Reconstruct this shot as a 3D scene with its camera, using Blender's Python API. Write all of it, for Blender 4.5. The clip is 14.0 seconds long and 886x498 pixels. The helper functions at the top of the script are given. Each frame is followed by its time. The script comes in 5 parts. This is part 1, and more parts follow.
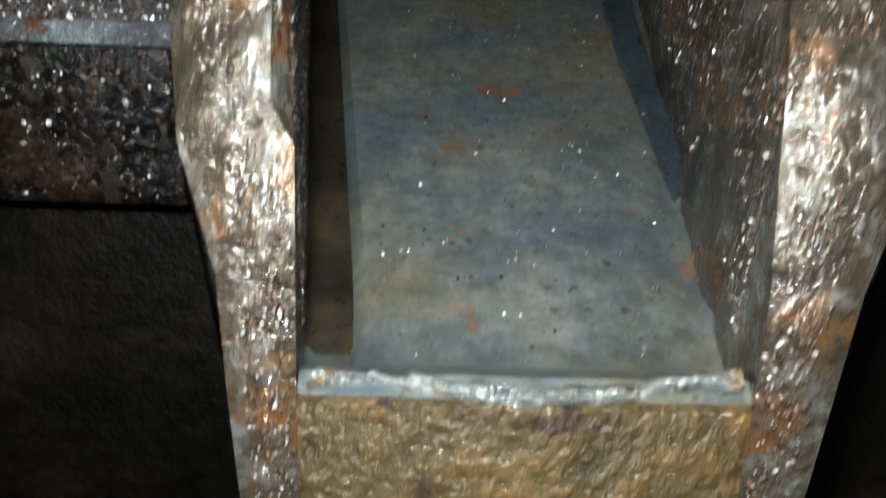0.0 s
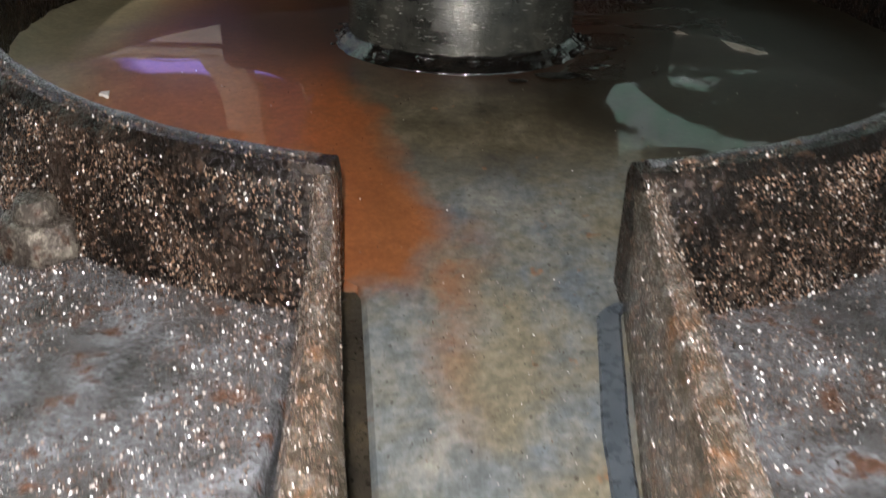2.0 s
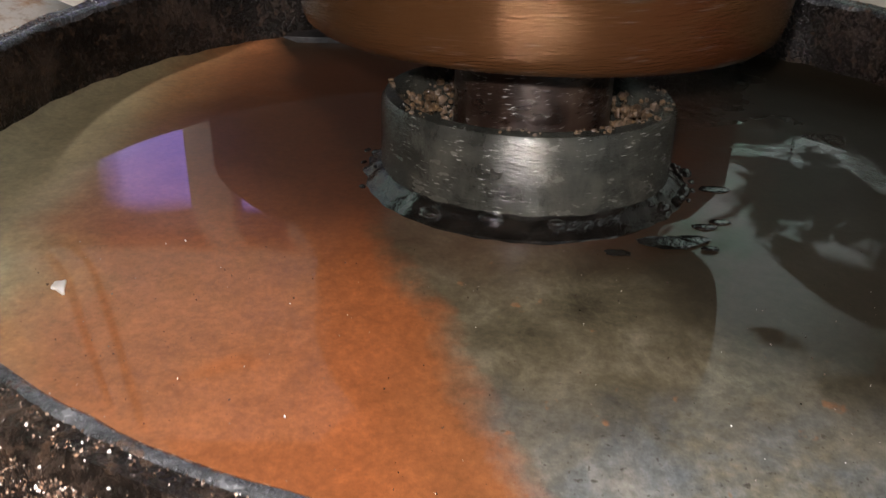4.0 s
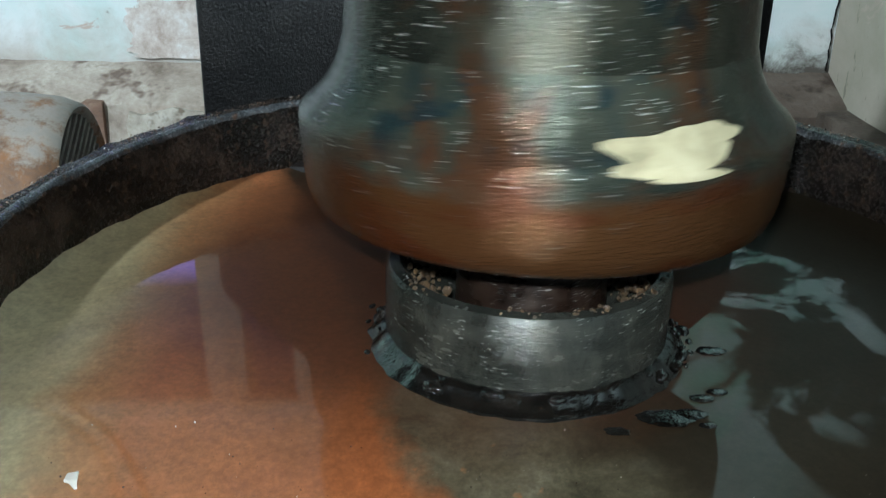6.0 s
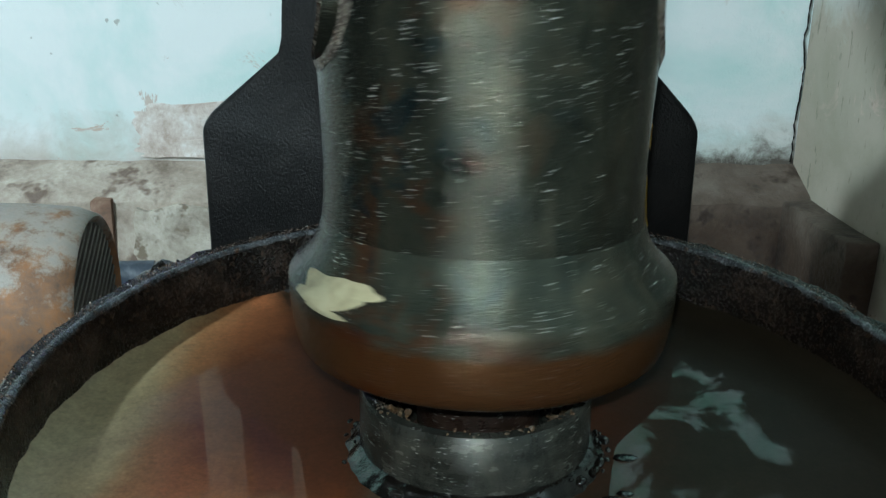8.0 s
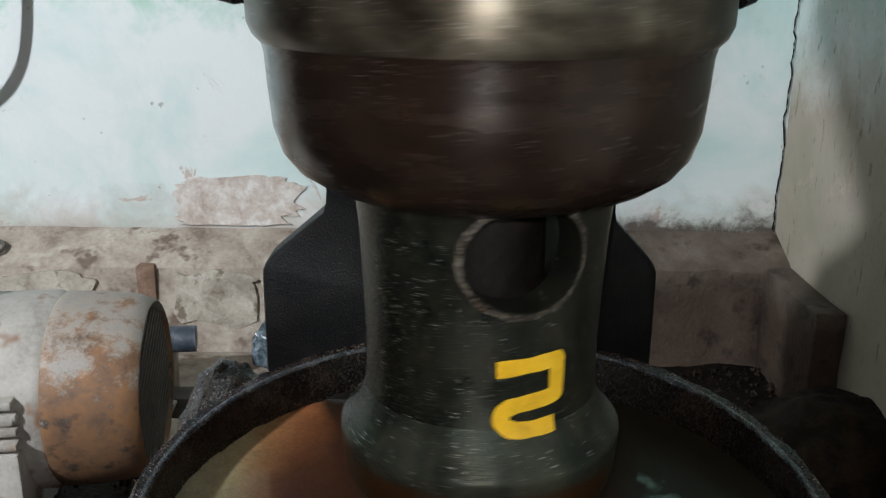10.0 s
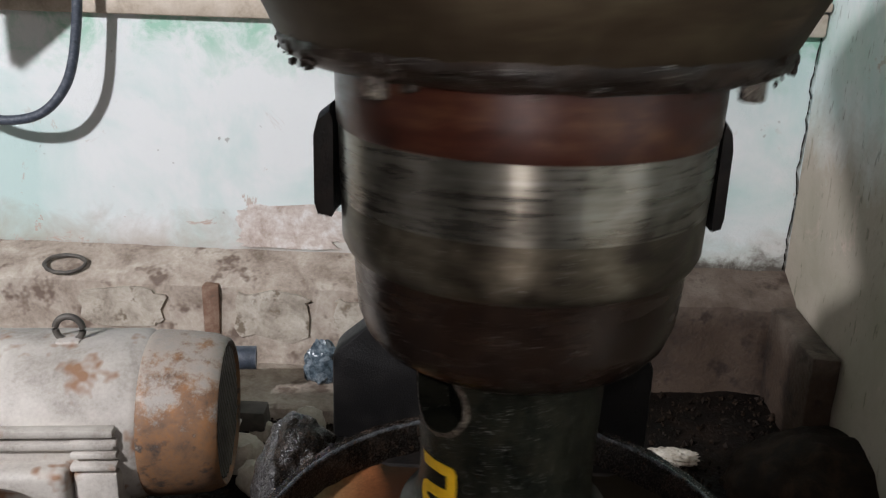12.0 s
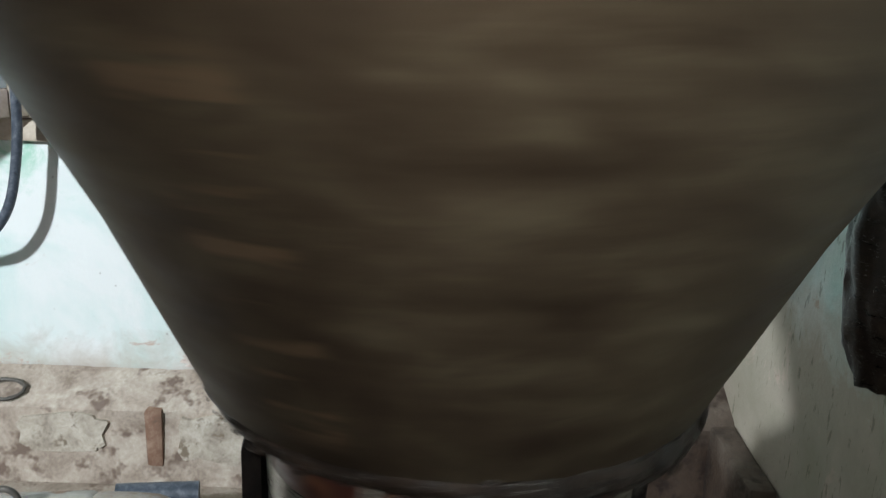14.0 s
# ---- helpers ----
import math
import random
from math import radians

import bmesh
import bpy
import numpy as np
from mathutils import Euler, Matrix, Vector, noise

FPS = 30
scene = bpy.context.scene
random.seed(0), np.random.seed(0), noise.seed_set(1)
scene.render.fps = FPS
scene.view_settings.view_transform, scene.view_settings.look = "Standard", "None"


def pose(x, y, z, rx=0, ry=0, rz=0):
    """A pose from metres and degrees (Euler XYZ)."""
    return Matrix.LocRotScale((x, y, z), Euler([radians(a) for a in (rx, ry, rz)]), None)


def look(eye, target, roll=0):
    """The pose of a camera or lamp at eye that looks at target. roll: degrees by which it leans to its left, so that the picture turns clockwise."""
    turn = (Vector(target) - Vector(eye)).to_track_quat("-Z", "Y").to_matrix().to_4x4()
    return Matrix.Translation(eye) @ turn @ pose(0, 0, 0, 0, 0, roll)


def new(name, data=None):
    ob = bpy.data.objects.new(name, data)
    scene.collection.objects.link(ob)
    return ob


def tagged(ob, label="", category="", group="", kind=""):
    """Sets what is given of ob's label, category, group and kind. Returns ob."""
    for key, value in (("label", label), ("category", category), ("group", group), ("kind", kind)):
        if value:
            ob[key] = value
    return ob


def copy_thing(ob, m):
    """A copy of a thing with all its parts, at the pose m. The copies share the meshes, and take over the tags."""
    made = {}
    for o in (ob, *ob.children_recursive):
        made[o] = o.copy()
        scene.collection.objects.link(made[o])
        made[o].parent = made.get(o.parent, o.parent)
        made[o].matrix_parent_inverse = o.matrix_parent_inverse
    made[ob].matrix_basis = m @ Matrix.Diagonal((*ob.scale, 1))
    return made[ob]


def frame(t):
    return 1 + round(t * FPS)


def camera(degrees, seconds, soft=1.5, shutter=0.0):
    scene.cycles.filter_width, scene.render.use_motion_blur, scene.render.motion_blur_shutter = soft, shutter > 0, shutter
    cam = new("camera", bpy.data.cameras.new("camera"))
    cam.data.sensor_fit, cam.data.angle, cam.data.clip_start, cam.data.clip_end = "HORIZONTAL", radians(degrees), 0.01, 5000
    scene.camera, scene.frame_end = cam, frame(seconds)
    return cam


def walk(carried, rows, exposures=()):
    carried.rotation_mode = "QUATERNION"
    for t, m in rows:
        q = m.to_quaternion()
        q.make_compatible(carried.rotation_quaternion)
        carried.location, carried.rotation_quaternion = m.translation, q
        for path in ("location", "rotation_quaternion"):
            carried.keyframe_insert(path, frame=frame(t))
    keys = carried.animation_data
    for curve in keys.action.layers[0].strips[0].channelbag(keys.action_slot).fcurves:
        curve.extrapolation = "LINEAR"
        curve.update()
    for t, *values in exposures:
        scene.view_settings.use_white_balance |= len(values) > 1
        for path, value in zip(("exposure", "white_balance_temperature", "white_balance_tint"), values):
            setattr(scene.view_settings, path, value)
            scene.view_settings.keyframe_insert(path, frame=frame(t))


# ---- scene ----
cam = camera(51.8, 14.0, soft=1.2, shutter=0.4)
ROWS = [
    (0.0, 0.0000, 0.0000, 0.5000, 63.500, -1.660, 0.000),
    (0.5, 0.0036, 0.0014, 0.5307, 63.663, -1.557, -0.107),
    (1.0, 0.0012, -0.0061, 0.5594, 64.535, -1.387, 0.188),
    (1.5, 0.0024, 0.0017, 0.5840, 63.951, -1.361, 0.309),
    (2.0, -0.0057, 0.0229, 0.6187, 63.508, -1.236, 0.425),
    (2.5, -0.0190, 0.0767, 0.6258, 64.083, -1.400, -0.129),
    (3.0, -0.0305, 0.1303, 0.6261, 64.090, -1.686, -0.635),
    (5.5, -0.0506, 0.1826, 0.6781, 66.683, -1.189, -0.782),
    (6.0, -0.0454, 0.1831, 0.6912, 67.671, -1.096, -0.751),
    (6.5, -0.0383, 0.1722, 0.7043, 68.760, -1.019, -1.046),
    (7.0, -0.0332, 0.1577, 0.7192, 69.812, -0.867, -1.144),
    (7.5, -0.0280, 0.1292, 0.7364, 70.980, -0.590, -0.857),
    (8.0, -0.0263, 0.0986, 0.7618, 72.065, -0.558, -1.018),
    (10.5, -0.0297, -0.1115, 0.9632, 73.168, -0.453, 0.538),
    (11.0, -0.0332, -0.1673, 1.0062, 73.188, -0.190, 2.430),
    (11.5, -0.0377, -0.2071, 1.0749, 72.543, -1.085, 2.877),
    (12.0, -0.0401, -0.2173, 1.1470, 70.889, -1.693, 2.331),
    (12.5, -0.0417, -0.2010, 1.2239, 70.477, -2.207, 1.212),
    (13.0, -0.0402, -0.1917, 1.2920, 71.806, -2.608, 0.362),
    (13.5, -0.0414, -0.1758, 1.3596, 71.616, -2.653, 0.003),
    (14.0, -0.0245, -0.1566, 1.3924, 72.654, -2.303, -0.484),
]
EXPOSURES = [(0.0, -1.88, 5850, 0), (0.5, -1.45, 5650, -5), (1.0, -0.95, 5450, -6), (1.5, -0.4, 5850, 4), (2.0, 0.35, 6500, 15), (2.5, 0.42, 7150, 29), (3.0, 0.15, 7350, 31), (5.5, 0.25, 5400, -3), (6.5, 0.32, 5700, 2), (7.0, 0.08, 5550, -2), (7.5, 0.42, 5850, 3), (8.0, 0.2, 5550, -6), (10.3, 0.1, 6450, 16), (11.0, 0.1, 6900, 28), (11.5, 0.1, 6700, 22), (12.5, 0.12, 6300, 14), (13.0, 0.15, 6050, 9), (14.0, 0.38, 6150, 8)]
walk(cam, [(t, pose(x, y, z, rx, ry, rz)) for t, x, y, z, rx, ry, rz in ROWS], EXPOSURES)

AX, AY = 0.0053, 0.58          # the rotor's axis
RX, RY = 0.008, 0.588          # the pan's middle
SPIN, ZERO = 215.9, 11.74      # degrees a second, and when the painted figure faces the front

# ---- world and lights ----
world = bpy.data.worlds.new("world")
scene.world = world
world.use_nodes = True
wt = world.node_tree
sky = wt.nodes.new("ShaderNodeTexSky")
sky.sky_type, sky.sun_disc = "NISHITA", False
sky.sun_elevation, sky.sun_rotation = radians(40), radians(200)
wt.links.new(sky.outputs[0], wt.nodes["Background"].inputs[0])
wt.nodes["Background"].inputs[1].default_value = 0.1


def area(name, m, sx, sy, watts, color):
    d = bpy.data.lights.new(name, "AREA")
    d.shape, d.size, d.size_y, d.energy, d.color = "RECTANGLE", sx, sy, watts, color
    ob = new(name, d)
    ob.matrix_world = m
    return ob


bulb = bpy.data.lights.new("ceiling_bulb", "POINT")
bulb.energy, bulb.shadow_soft_size, bulb.color = 650, 0.08, (0.92, 0.98, 1.0)
new("ceiling_bulb", bulb).location = (-2.3, -1.3, 2.55)
area("doorway_daylight", look((1.3, -2.02, 1.1), (0.3, 0.6, 0.7)), 0.7, 1.7, 0.8, (0.85, 0.93, 1.0))



# ---- materials ----
def base(name):
    m = bpy.data.materials.new(name)
    m.use_nodes = True
    return m, m.node_tree, m.node_tree.nodes["Principled BSDF"]


def node(nt, kind, *links, **values):
    n = nt.nodes.new("ShaderNode" + kind)
    for k, v in values.items():
        setattr(n, k, v)
    for i, v in enumerate(links):
        if v is None:
            continue
        if hasattr(v, "is_linked"):
            nt.links.new(v, n.inputs[i])
        else:
            n.inputs[i].default_value = v
    return n


def math_node(nt, op, a, b=0.0, c=0.0):
    return node(nt, "Math", a, b, c, operation=op).outputs[0]


def ramp(nt, fac, stops):
    r = nt.nodes.new("ShaderNodeValToRGB")
    nt.links.new(fac, r.inputs[0])
    e = r.color_ramp.elements
    while len(e) < len(stops):
        e.new(0.5)
    for el, (p, c) in zip(e, stops):
        el.position = p
        el.color = (*c, 1) if len(c) == 3 else c
    return r.outputs[0]


def noise_tex(nt, vec, scale, detail=5, rough=0.6, dist=0.0):
    n = nt.nodes.new("ShaderNodeTexNoise")
    nt.links.new(vec, n.inputs["Vector"])
    n.inputs["Scale"].default_value, n.inputs["Detail"].default_value = scale, detail
    n.inputs["Roughness"].default_value, n.inputs["Distortion"].default_value = rough, dist
    return n.outputs["Fac"]


def mixc(nt, fac, a, b, mode="MIX"):
    n = nt.nodes.new("ShaderNodeMix")
    n.data_type, n.blend_type = "RGBA", mode
    for sock, v in ((n.inputs[0], fac), (n.inputs[6], a), (n.inputs[7], b)):
        if hasattr(v, "is_linked"):
            nt.links.new(v, sock)
        else:
            sock.default_value = v if isinstance(v, float) else (*v, 1)
    return n.outputs[2]


def bump(nt, bsdf, height, strength, dist=0.002):
    n = node(nt, "Bump", strength, dist)
    nt.links.new(height, n.inputs["Height"])
    nt.links.new(n.outputs[0], bsdf.inputs["Normal"])
    nt.links.new(n.outputs[0], bsdf.inputs["Coat Normal"])


def coords(nt):
    return node(nt, "TexCoord").outputs["Object"]


def ring_coords(nt, around=1.0, along=30.0):
    """Coordinates that run round a turned part: streaks follow the turning."""
    p = node(nt, "SeparateXYZ", coords(nt))
    a = math_node(nt, "ARCTAN2", p.outputs[1], p.outputs[0])
    ca, sa = math_node(nt, "COSINE", a), math_node(nt, "SINE", a)
    return node(nt, "CombineXYZ", math_node(nt, "MULTIPLY", ca, around), math_node(nt, "MULTIPLY", sa, around),
                math_node(nt, "MULTIPLY", p.outputs[2], along)).outputs[0], p, a


def grimy(name, stops, scale=20, rough=(0.35, 0.8), metal=0.0, relief=0.5, fine=220, depth=0.002, spots=None, spot_scale=45, coat=0.0, spec=0.5):
    """A worn surface: large stains, grain, spots of a second colour and relief."""
    m, nt, b = base(name)
    v = coords(nt)
    big, small = noise_tex(nt, v, scale, 6, 0.65, 0.4), noise_tex(nt, v, fine, 4, 0.6)
    f = math_node(nt, "ADD", math_node(nt, "MULTIPLY", big, 0.75), math_node(nt, "MULTIPLY", small, 0.25))
    n = len(stops)
    col = ramp(nt, f, [(0.32 + 0.36 * i / max(1, n - 1), c) for i, c in enumerate(stops)])
    if spots:
        sp = ramp(nt, noise_tex(nt, v, spot_scale, 3, 0.7), [(0.56, (0, 0, 0)), (0.66, (1, 1, 1))])
        col = mixc(nt, sp, col, spots)
    nt.links.new(col, b.inputs["Base Color"])
    nt.links.new(node(nt, "MapRange", small, 0.3, 0.7, rough[0], rough[1]).outputs[0], b.inputs["Roughness"])
    b.inputs["Metallic"].default_value = metal
    b.inputs["Specular IOR Level"].default_value = spec
    b.inputs["Coat Weight"].default_value = coat
    b.inputs["Coat Roughness"].default_value = 0.07
    bump(nt, b, math_node(nt, "ADD", small, math_node(nt, "MULTIPLY", big, 1.5)), relief, depth * 0.4)
    return m


def turned(name, stops, rough=(0.22, 0.5), metal=0.8, streak=40.0, patch=None, relief=0.25, coat=0.4, fine=1300.0, scratch_glint=0.0, above=None, rust=None, brushed=0.5, spec=0.5, patches=()):
    """Turned, oily metal whose stains and scratches run round the axis, glints painted as pale dashes."""
    m, nt, b = base(name)
    v, p, a = ring_coords(nt, 1.2, streak)
    v2 = ring_coords(nt, 26.0, fine)[0]
    v3 = ring_coords(nt, 2.2, 14.0)[0]
    big, fine_n = noise_tex(nt, v3, 1.6, 5, 0.65, 0.6), noise_tex(nt, v2, 1.0, 3, 0.6)
    mid = noise_tex(nt, v, 2.0, 5, 0.6)
    f = math_node(nt, "ADD", math_node(nt, "MULTIPLY", big, 0.6), math_node(nt, "MULTIPLY", mid, 0.4))
    col = ramp(nt, f, [(0.34 + 0.32 * i / max(1, len(stops) - 1), c) for i, c in enumerate(stops)])
    for k, (c, rare, share) in enumerate(patches):
        # stains of another colour, mostly on one side, dragged round a little
        spot = noise_tex(nt, ring_coords(nt, 2.6 + 0.9 * k, 26.0 + 11.0 * k)[0], 1.0, 5, 0.62, 0.5)
        side = node(nt, "MapRange", math_node(nt, "COSINE", math_node(nt, "SUBTRACT", a, 2.1)), -0.1, 0.6, 0.12, 1.0).outputs[0]
        col = mixc(nt, math_node(nt, "MULTIPLY", ramp(nt, spot, [(rare, (0, 0, 0)), (rare + 0.09, (1, 1, 1))]), math_node(nt, "MULTIPLY", side, share)), col, c)
    # pale dashes: scratches with their glints put into the colour
    dash = ramp(nt, noise_tex(nt, ring_coords(nt, 11.0, fine * 1.15)[0], 1.0, 2, 0.55), [(0.64, (0, 0, 0)), (0.67, (1, 1, 1))])
    thin = ramp(nt, noise_tex(nt, ring_coords(nt, 7.0, 60.0)[0], 1.0, 3, 0.6), [(0.46, (0, 0, 0)), (0.68, (1, 1, 1))])
    dash = math_node(nt, "MULTIPLY", math_node(nt, "MULTIPLY", dash, thin), scratch_glint)
    if above:
        dash = math_node(nt, "MULTIPLY", dash, node(nt, "MapRange", p.outputs[2], above, above + 0.012, 0.12, 1.0).outputs[0])
    if patch:
        zlow, zhigh, c = patch
        z = node(nt, "MapRange", math_node(nt, "ADD", p.outputs[2], math_node(nt, "MULTIPLY", mid, 0.02)), zlow, zhigh, 0.0, 1.0).outputs[0]
        col = mixc(nt, z, col, c)
    for turn, width, low, high, c in rust or ():
        # a rusty run down one side: its angle, half width, heights and colour
        side = math_node(nt, "COSINE", math_node(nt, "SUBTRACT", a, turn))
        side = node(nt, "MapRange", side, math.cos(width), math.cos(width * 0.6), 0.0, 1.0).outputs[0]
        zz = math_node(nt, "MULTIPLY", node(nt, "MapRange", p.outputs[2], low, low + 0.02, 0.0, 1.0).outputs[0], node(nt, "MapRange", p.outputs[2], high - 0.02, high, 1.0, 0.0).outputs[0])
        spots = ramp(nt, noise_tex(nt, ring_coords(nt, 1.1, 34.0)[0], 1.0, 3, 0.6), [(0.50, (0, 0, 0)), (0.57, (1, 1, 1))])
        col = mixc(nt, math_node(nt, "MULTIPLY", math_node(nt, "MULTIPLY", side, spots), zz), col, c)
    col = mixc(nt, dash, col, (0.92, 0.93, 0.90))
    nt.links.new(col, b.inputs["Base Color"])
    nt.links.new(node(nt, "MapRange", mid, 0.3, 0.7, rough[0], rough[1]).outputs[0], b.inputs["Roughness"])
    nt.links.new(math_node(nt, "MAXIMUM", dash, metal), b.inputs["Metallic"])
    b.inputs["Coat Weight"].default_value, b.inputs["Coat Roughness"].default_value = coat, 0.12
    b.inputs["Specular IOR Level"].default_value = spec
    b.inputs["Anisotropic"].default_value, b.inputs["Anisotropic Rotation"].default_value = brushed, 0.25
    tan = node(nt, "Tangent", direction_type="RADIAL", axis="Z")
    nt.links.new(tan.outputs[0], b.inputs["Tangent"])
    bump(nt, b, math_node(nt, "ADD", math_node(nt, "ADD", fine_n, big), math_node(nt, "MULTIPLY", dash, 0.8)), relief, 0.0006)
    return m


M_CAST = grimy("oily_cast_iron", [(0.0015, 0.0012, 0.001), (0.005, 0.0036, 0.0027), (0.030, 0.020, 0.0145)], 34, (0.08, 0.40), 0.05, 1.0, 420, 0.0030, (0.028, 0.017, 0.011), 150, 0.1, 0.25)
M_TROUGH_WALL = grimy("worn_iron_wall", [(0.018, 0.015, 0.012), (0.072, 0.054, 0.037), (0.19, 0.19, 0.182)], 110, (0.12, 0.34), 0.5, 0.6, 420, 0.0045, (0.150, 0.070, 0.028), 75, 0.6)
M_EDGE_SHINE = grimy("worn_edge_highlight", [(0.015, 0.016, 0.017), (0.055, 0.058, 0.063), (0.15, 0.155, 0.165)], 60, (0.10, 0.35), 0.45, 1.0, 400, 0.003, (0.09, 0.05, 0.03), 90, 0.5)
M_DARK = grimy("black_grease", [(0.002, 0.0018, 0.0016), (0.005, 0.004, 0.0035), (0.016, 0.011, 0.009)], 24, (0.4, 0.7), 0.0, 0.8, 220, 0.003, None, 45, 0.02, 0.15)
M_OIL = grimy("black_oil", [(0.0015, 0.0015, 0.0015), (0.004, 0.0035, 0.003), (0.012, 0.010, 0.008)], 60, (0.04, 0.15), 0.0, 0.35, 300, 0.003, None, 45, 0.9, 0.5)
M_BEAD = grimy("pale_bead", [(0.05, 0.055, 0.055), (0.16, 0.17, 0.165), (0.34, 0.33, 0.30)], 120, (0.08, 0.3), 0.5, 1.0, 400, 0.004, (0.16, 0.09, 0.04), 150, 0.5)
M_PLATE = grimy("black_painted_iron", [(0.003, 0.003, 0.003), (0.004, 0.0036, 0.0036), (0.010, 0.009, 0.0085)], 26, (0.3, 0.6), 0.0, 1.0, 420, 0.003, None, 45, 0.0, 0.15)
M_GRIT = grimy("caked_meal", [(0.012, 0.008, 0.005), (0.045, 0.026, 0.012), (0.14, 0.085, 0.038)], 200, (0.25, 0.6), 0.0, 0.9, 500, 0.002, None, 45, 0.3)
M_COLLAR = turned("collar_steel", [(0.012, 0.013, 0.011), (0.030, 0.031, 0.026), (0.062, 0.061, 0.050)], (0.14, 0.30), 0.4, 50.0, None, 0.7, 0.2, 1300.0, 0.45, None, None, 0.6, 0.4)
M_SHAFT = turned("rusty_shaft", [(0.006, 0.004, 0.003), (0.018, 0.010, 0.007), (0.04, 0.026, 0.018)], (0.2, 0.45), 0.4, 60.0, None, 0.5, 0.2, 1300.0, 0.7)
M_BELL = turned("bell_steel", [(0.014, 0.019, 0.016), (0.040, 0.045, 0.035), (0.075, 0.073, 0.052)], (0.11, 0.24), 0.6, 26.0, (0.600, 0.594, (0.062, 0.028, 0.011)), 1.0, 0.0, 1300.0, 1.0, 0.588, [(2.1, 1.5, 0.54, 0.606, (0.055, 0.018, 0.007))], 0.55, 0.14, [((0.062, 0.024, 0.010), 0.52, 0.75), ((0.010, 0.022, 0.027), 0.54, 0.8)])
M_NECK = turned("neck_steel", [(0.011, 0.013, 0.011), (0.031, 0.033, 0.025), (0.062, 0.058, 0.042)], (0.11, 0.24), 0.7, 18.0, None, 1.0, 0.0, 1300.0, 1.0, None, None, 0.55, 0.14, [((0.052, 0.022, 0.010), 0.54, 0.65), ((0.009, 0.018, 0.021), 0.55, 0.7)])
M_DRUM = turned("drum_steel", [(0.007, 0.004, 0.003), (0.018, 0.010, 0.007), (0.034, 0.020, 0.013)], (0.16, 0.34), 0.3, 34.0, None, 0.3, 0.25, 1300.0, 0.12, None, None, 0.7, 0.4, [((0.036, 0.026, 0.018), 0.58, 0.5)])
M_STEP = turned("step_steel", [(0.024, 0.018, 0.013), (0.090, 0.075, 0.054), (0.18, 0.16, 0.12)], (0.28, 0.44), 0.7, 40.0, None, 0.25, 0.10, 1300.0, 0.25, None, None, 0.8, 0.4, [((0.020, 0.012, 0.009), 0.54, 0.8)])
M_BAND = turned("polished_band", [(0.06, 0.05, 0.04), (0.25, 0.235, 0.2), (0.40, 0.385, 0.34)], (0.24, 0.34), 0.9, 90.0, None, 0.08, 0.1, 1300.0, 0.0, None, None, 0.85)
M_RED = turned("red_oxide_paint", [(0.018, 0.006, 0.004), (0.042, 0.011, 0.006), (0.085, 0.036, 0.016)], (0.3, 0.5), 0.2, 50.0, None, 0.3, 0.3)
M_HOPPER = turned("hopper_steel", [(0.044, 0.030, 0.020), (0.068, 0.050, 0.032), (0.105, 0.084, 0.054)], (0.46, 0.60), 0.75, 24.0, None, 0.2, 0.0, 1300.0, 0.0, None, [(-2.98, 0.14, 1.05, 1.36, (0.17, 0.11, 0.065)), (0.21, 0.14, 1.08, 1.36, (0.13, 0.09, 0.055)), (-1.79, 0.20, 1.20, 1.29, (0.19, 0.095, 0.042))], 0.2, 0.2)
M_CRUST = turned("caked_flange", [(0.005, 0.0035, 0.003), (0.015, 0.010, 0.007), (0.042, 0.027, 0.018)], (0.22, 0.5), 0.1, 60.0, None, 1.0, 0.1, 1300.0, 0.45, None, None, 0.3, 0.3)
M_YELLOW = grimy("yellow_paint", [(0.55, 0.30, 0.01), (0.75, 0.44, 0.015), (0.8, 0.5, 0.03)], 60, (0.3, 0.5), 0.0, 0.2, 300, 0.001)
M_CREAM = grimy("cream_smear", [(0.16, 0.14, 0.085), (0.30, 0.27, 0.17), (0.38, 0.35, 0.24)], 60, (0.35, 0.6), 0.0, 0.3, 300, 0.001)
M_SHADE_BLUE = grimy("blue_grey_shade", [(0.024, 0.030, 0.036), (0.036, 0.045, 0.054), (0.055, 0.064, 0.072)], 60, (0.2, 0.4), 0.2, 0.2, 300, 0.001)
M_STEEL = grimy("bolt_steel", [(0.02, 0.015, 0.012), (0.085, 0.072, 0.06), (0.26, 0.235, 0.19)], 110, (0.1, 0.4), 0.4, 0.9, 500, 0.003, (0.06, 0.03, 0.018), 160, 0.4)
M_MOTOR = grimy("grey_motor_paint", [(0.22, 0.19, 0.16), (0.42, 0.38, 0.34), (0.55, 0.51, 0.46)], 9, (0.4, 0.75), 0.0, 0.6, 160, 0.002, (0.26, 0.14, 0.08), 11)


def pale_topped_cover():
    """Rusted cover: pale grey on the upper side, rust below."""
    m = grimy("rusted_cover", [(0.085, 0.055, 0.04), (0.19, 0.10, 0.052), (0.28, 0.125, 0.045)], 26, (0.45, 0.8), 0.1, 0.6, 200, 0.002, (0.05, 0.036, 0.03), 22)
    nt, b = m.node_tree, m.node_tree.nodes["Principled BSDF"]
    v = coords(nt)
    old = b.inputs["Base Color"].links[0].from_socket
    z = math_node(nt, "ADD", node(nt, "SeparateXYZ", v).outputs[2], math_node(nt, "MULTIPLY", math_node(nt, "SUBTRACT", noise_tex(nt, v, 22, 7, 0.75), 0.5), 0.5))
    f = node(nt, "MapRange", z, 0.24, 0.31, 0.0, 1.0).outputs[0]
    nt.links.new(mixc(nt, math_node(nt, "MULTIPLY", f, 0.8), old, (0.36, 0.32, 0.28)), b.inputs["Base Color"])
    return m


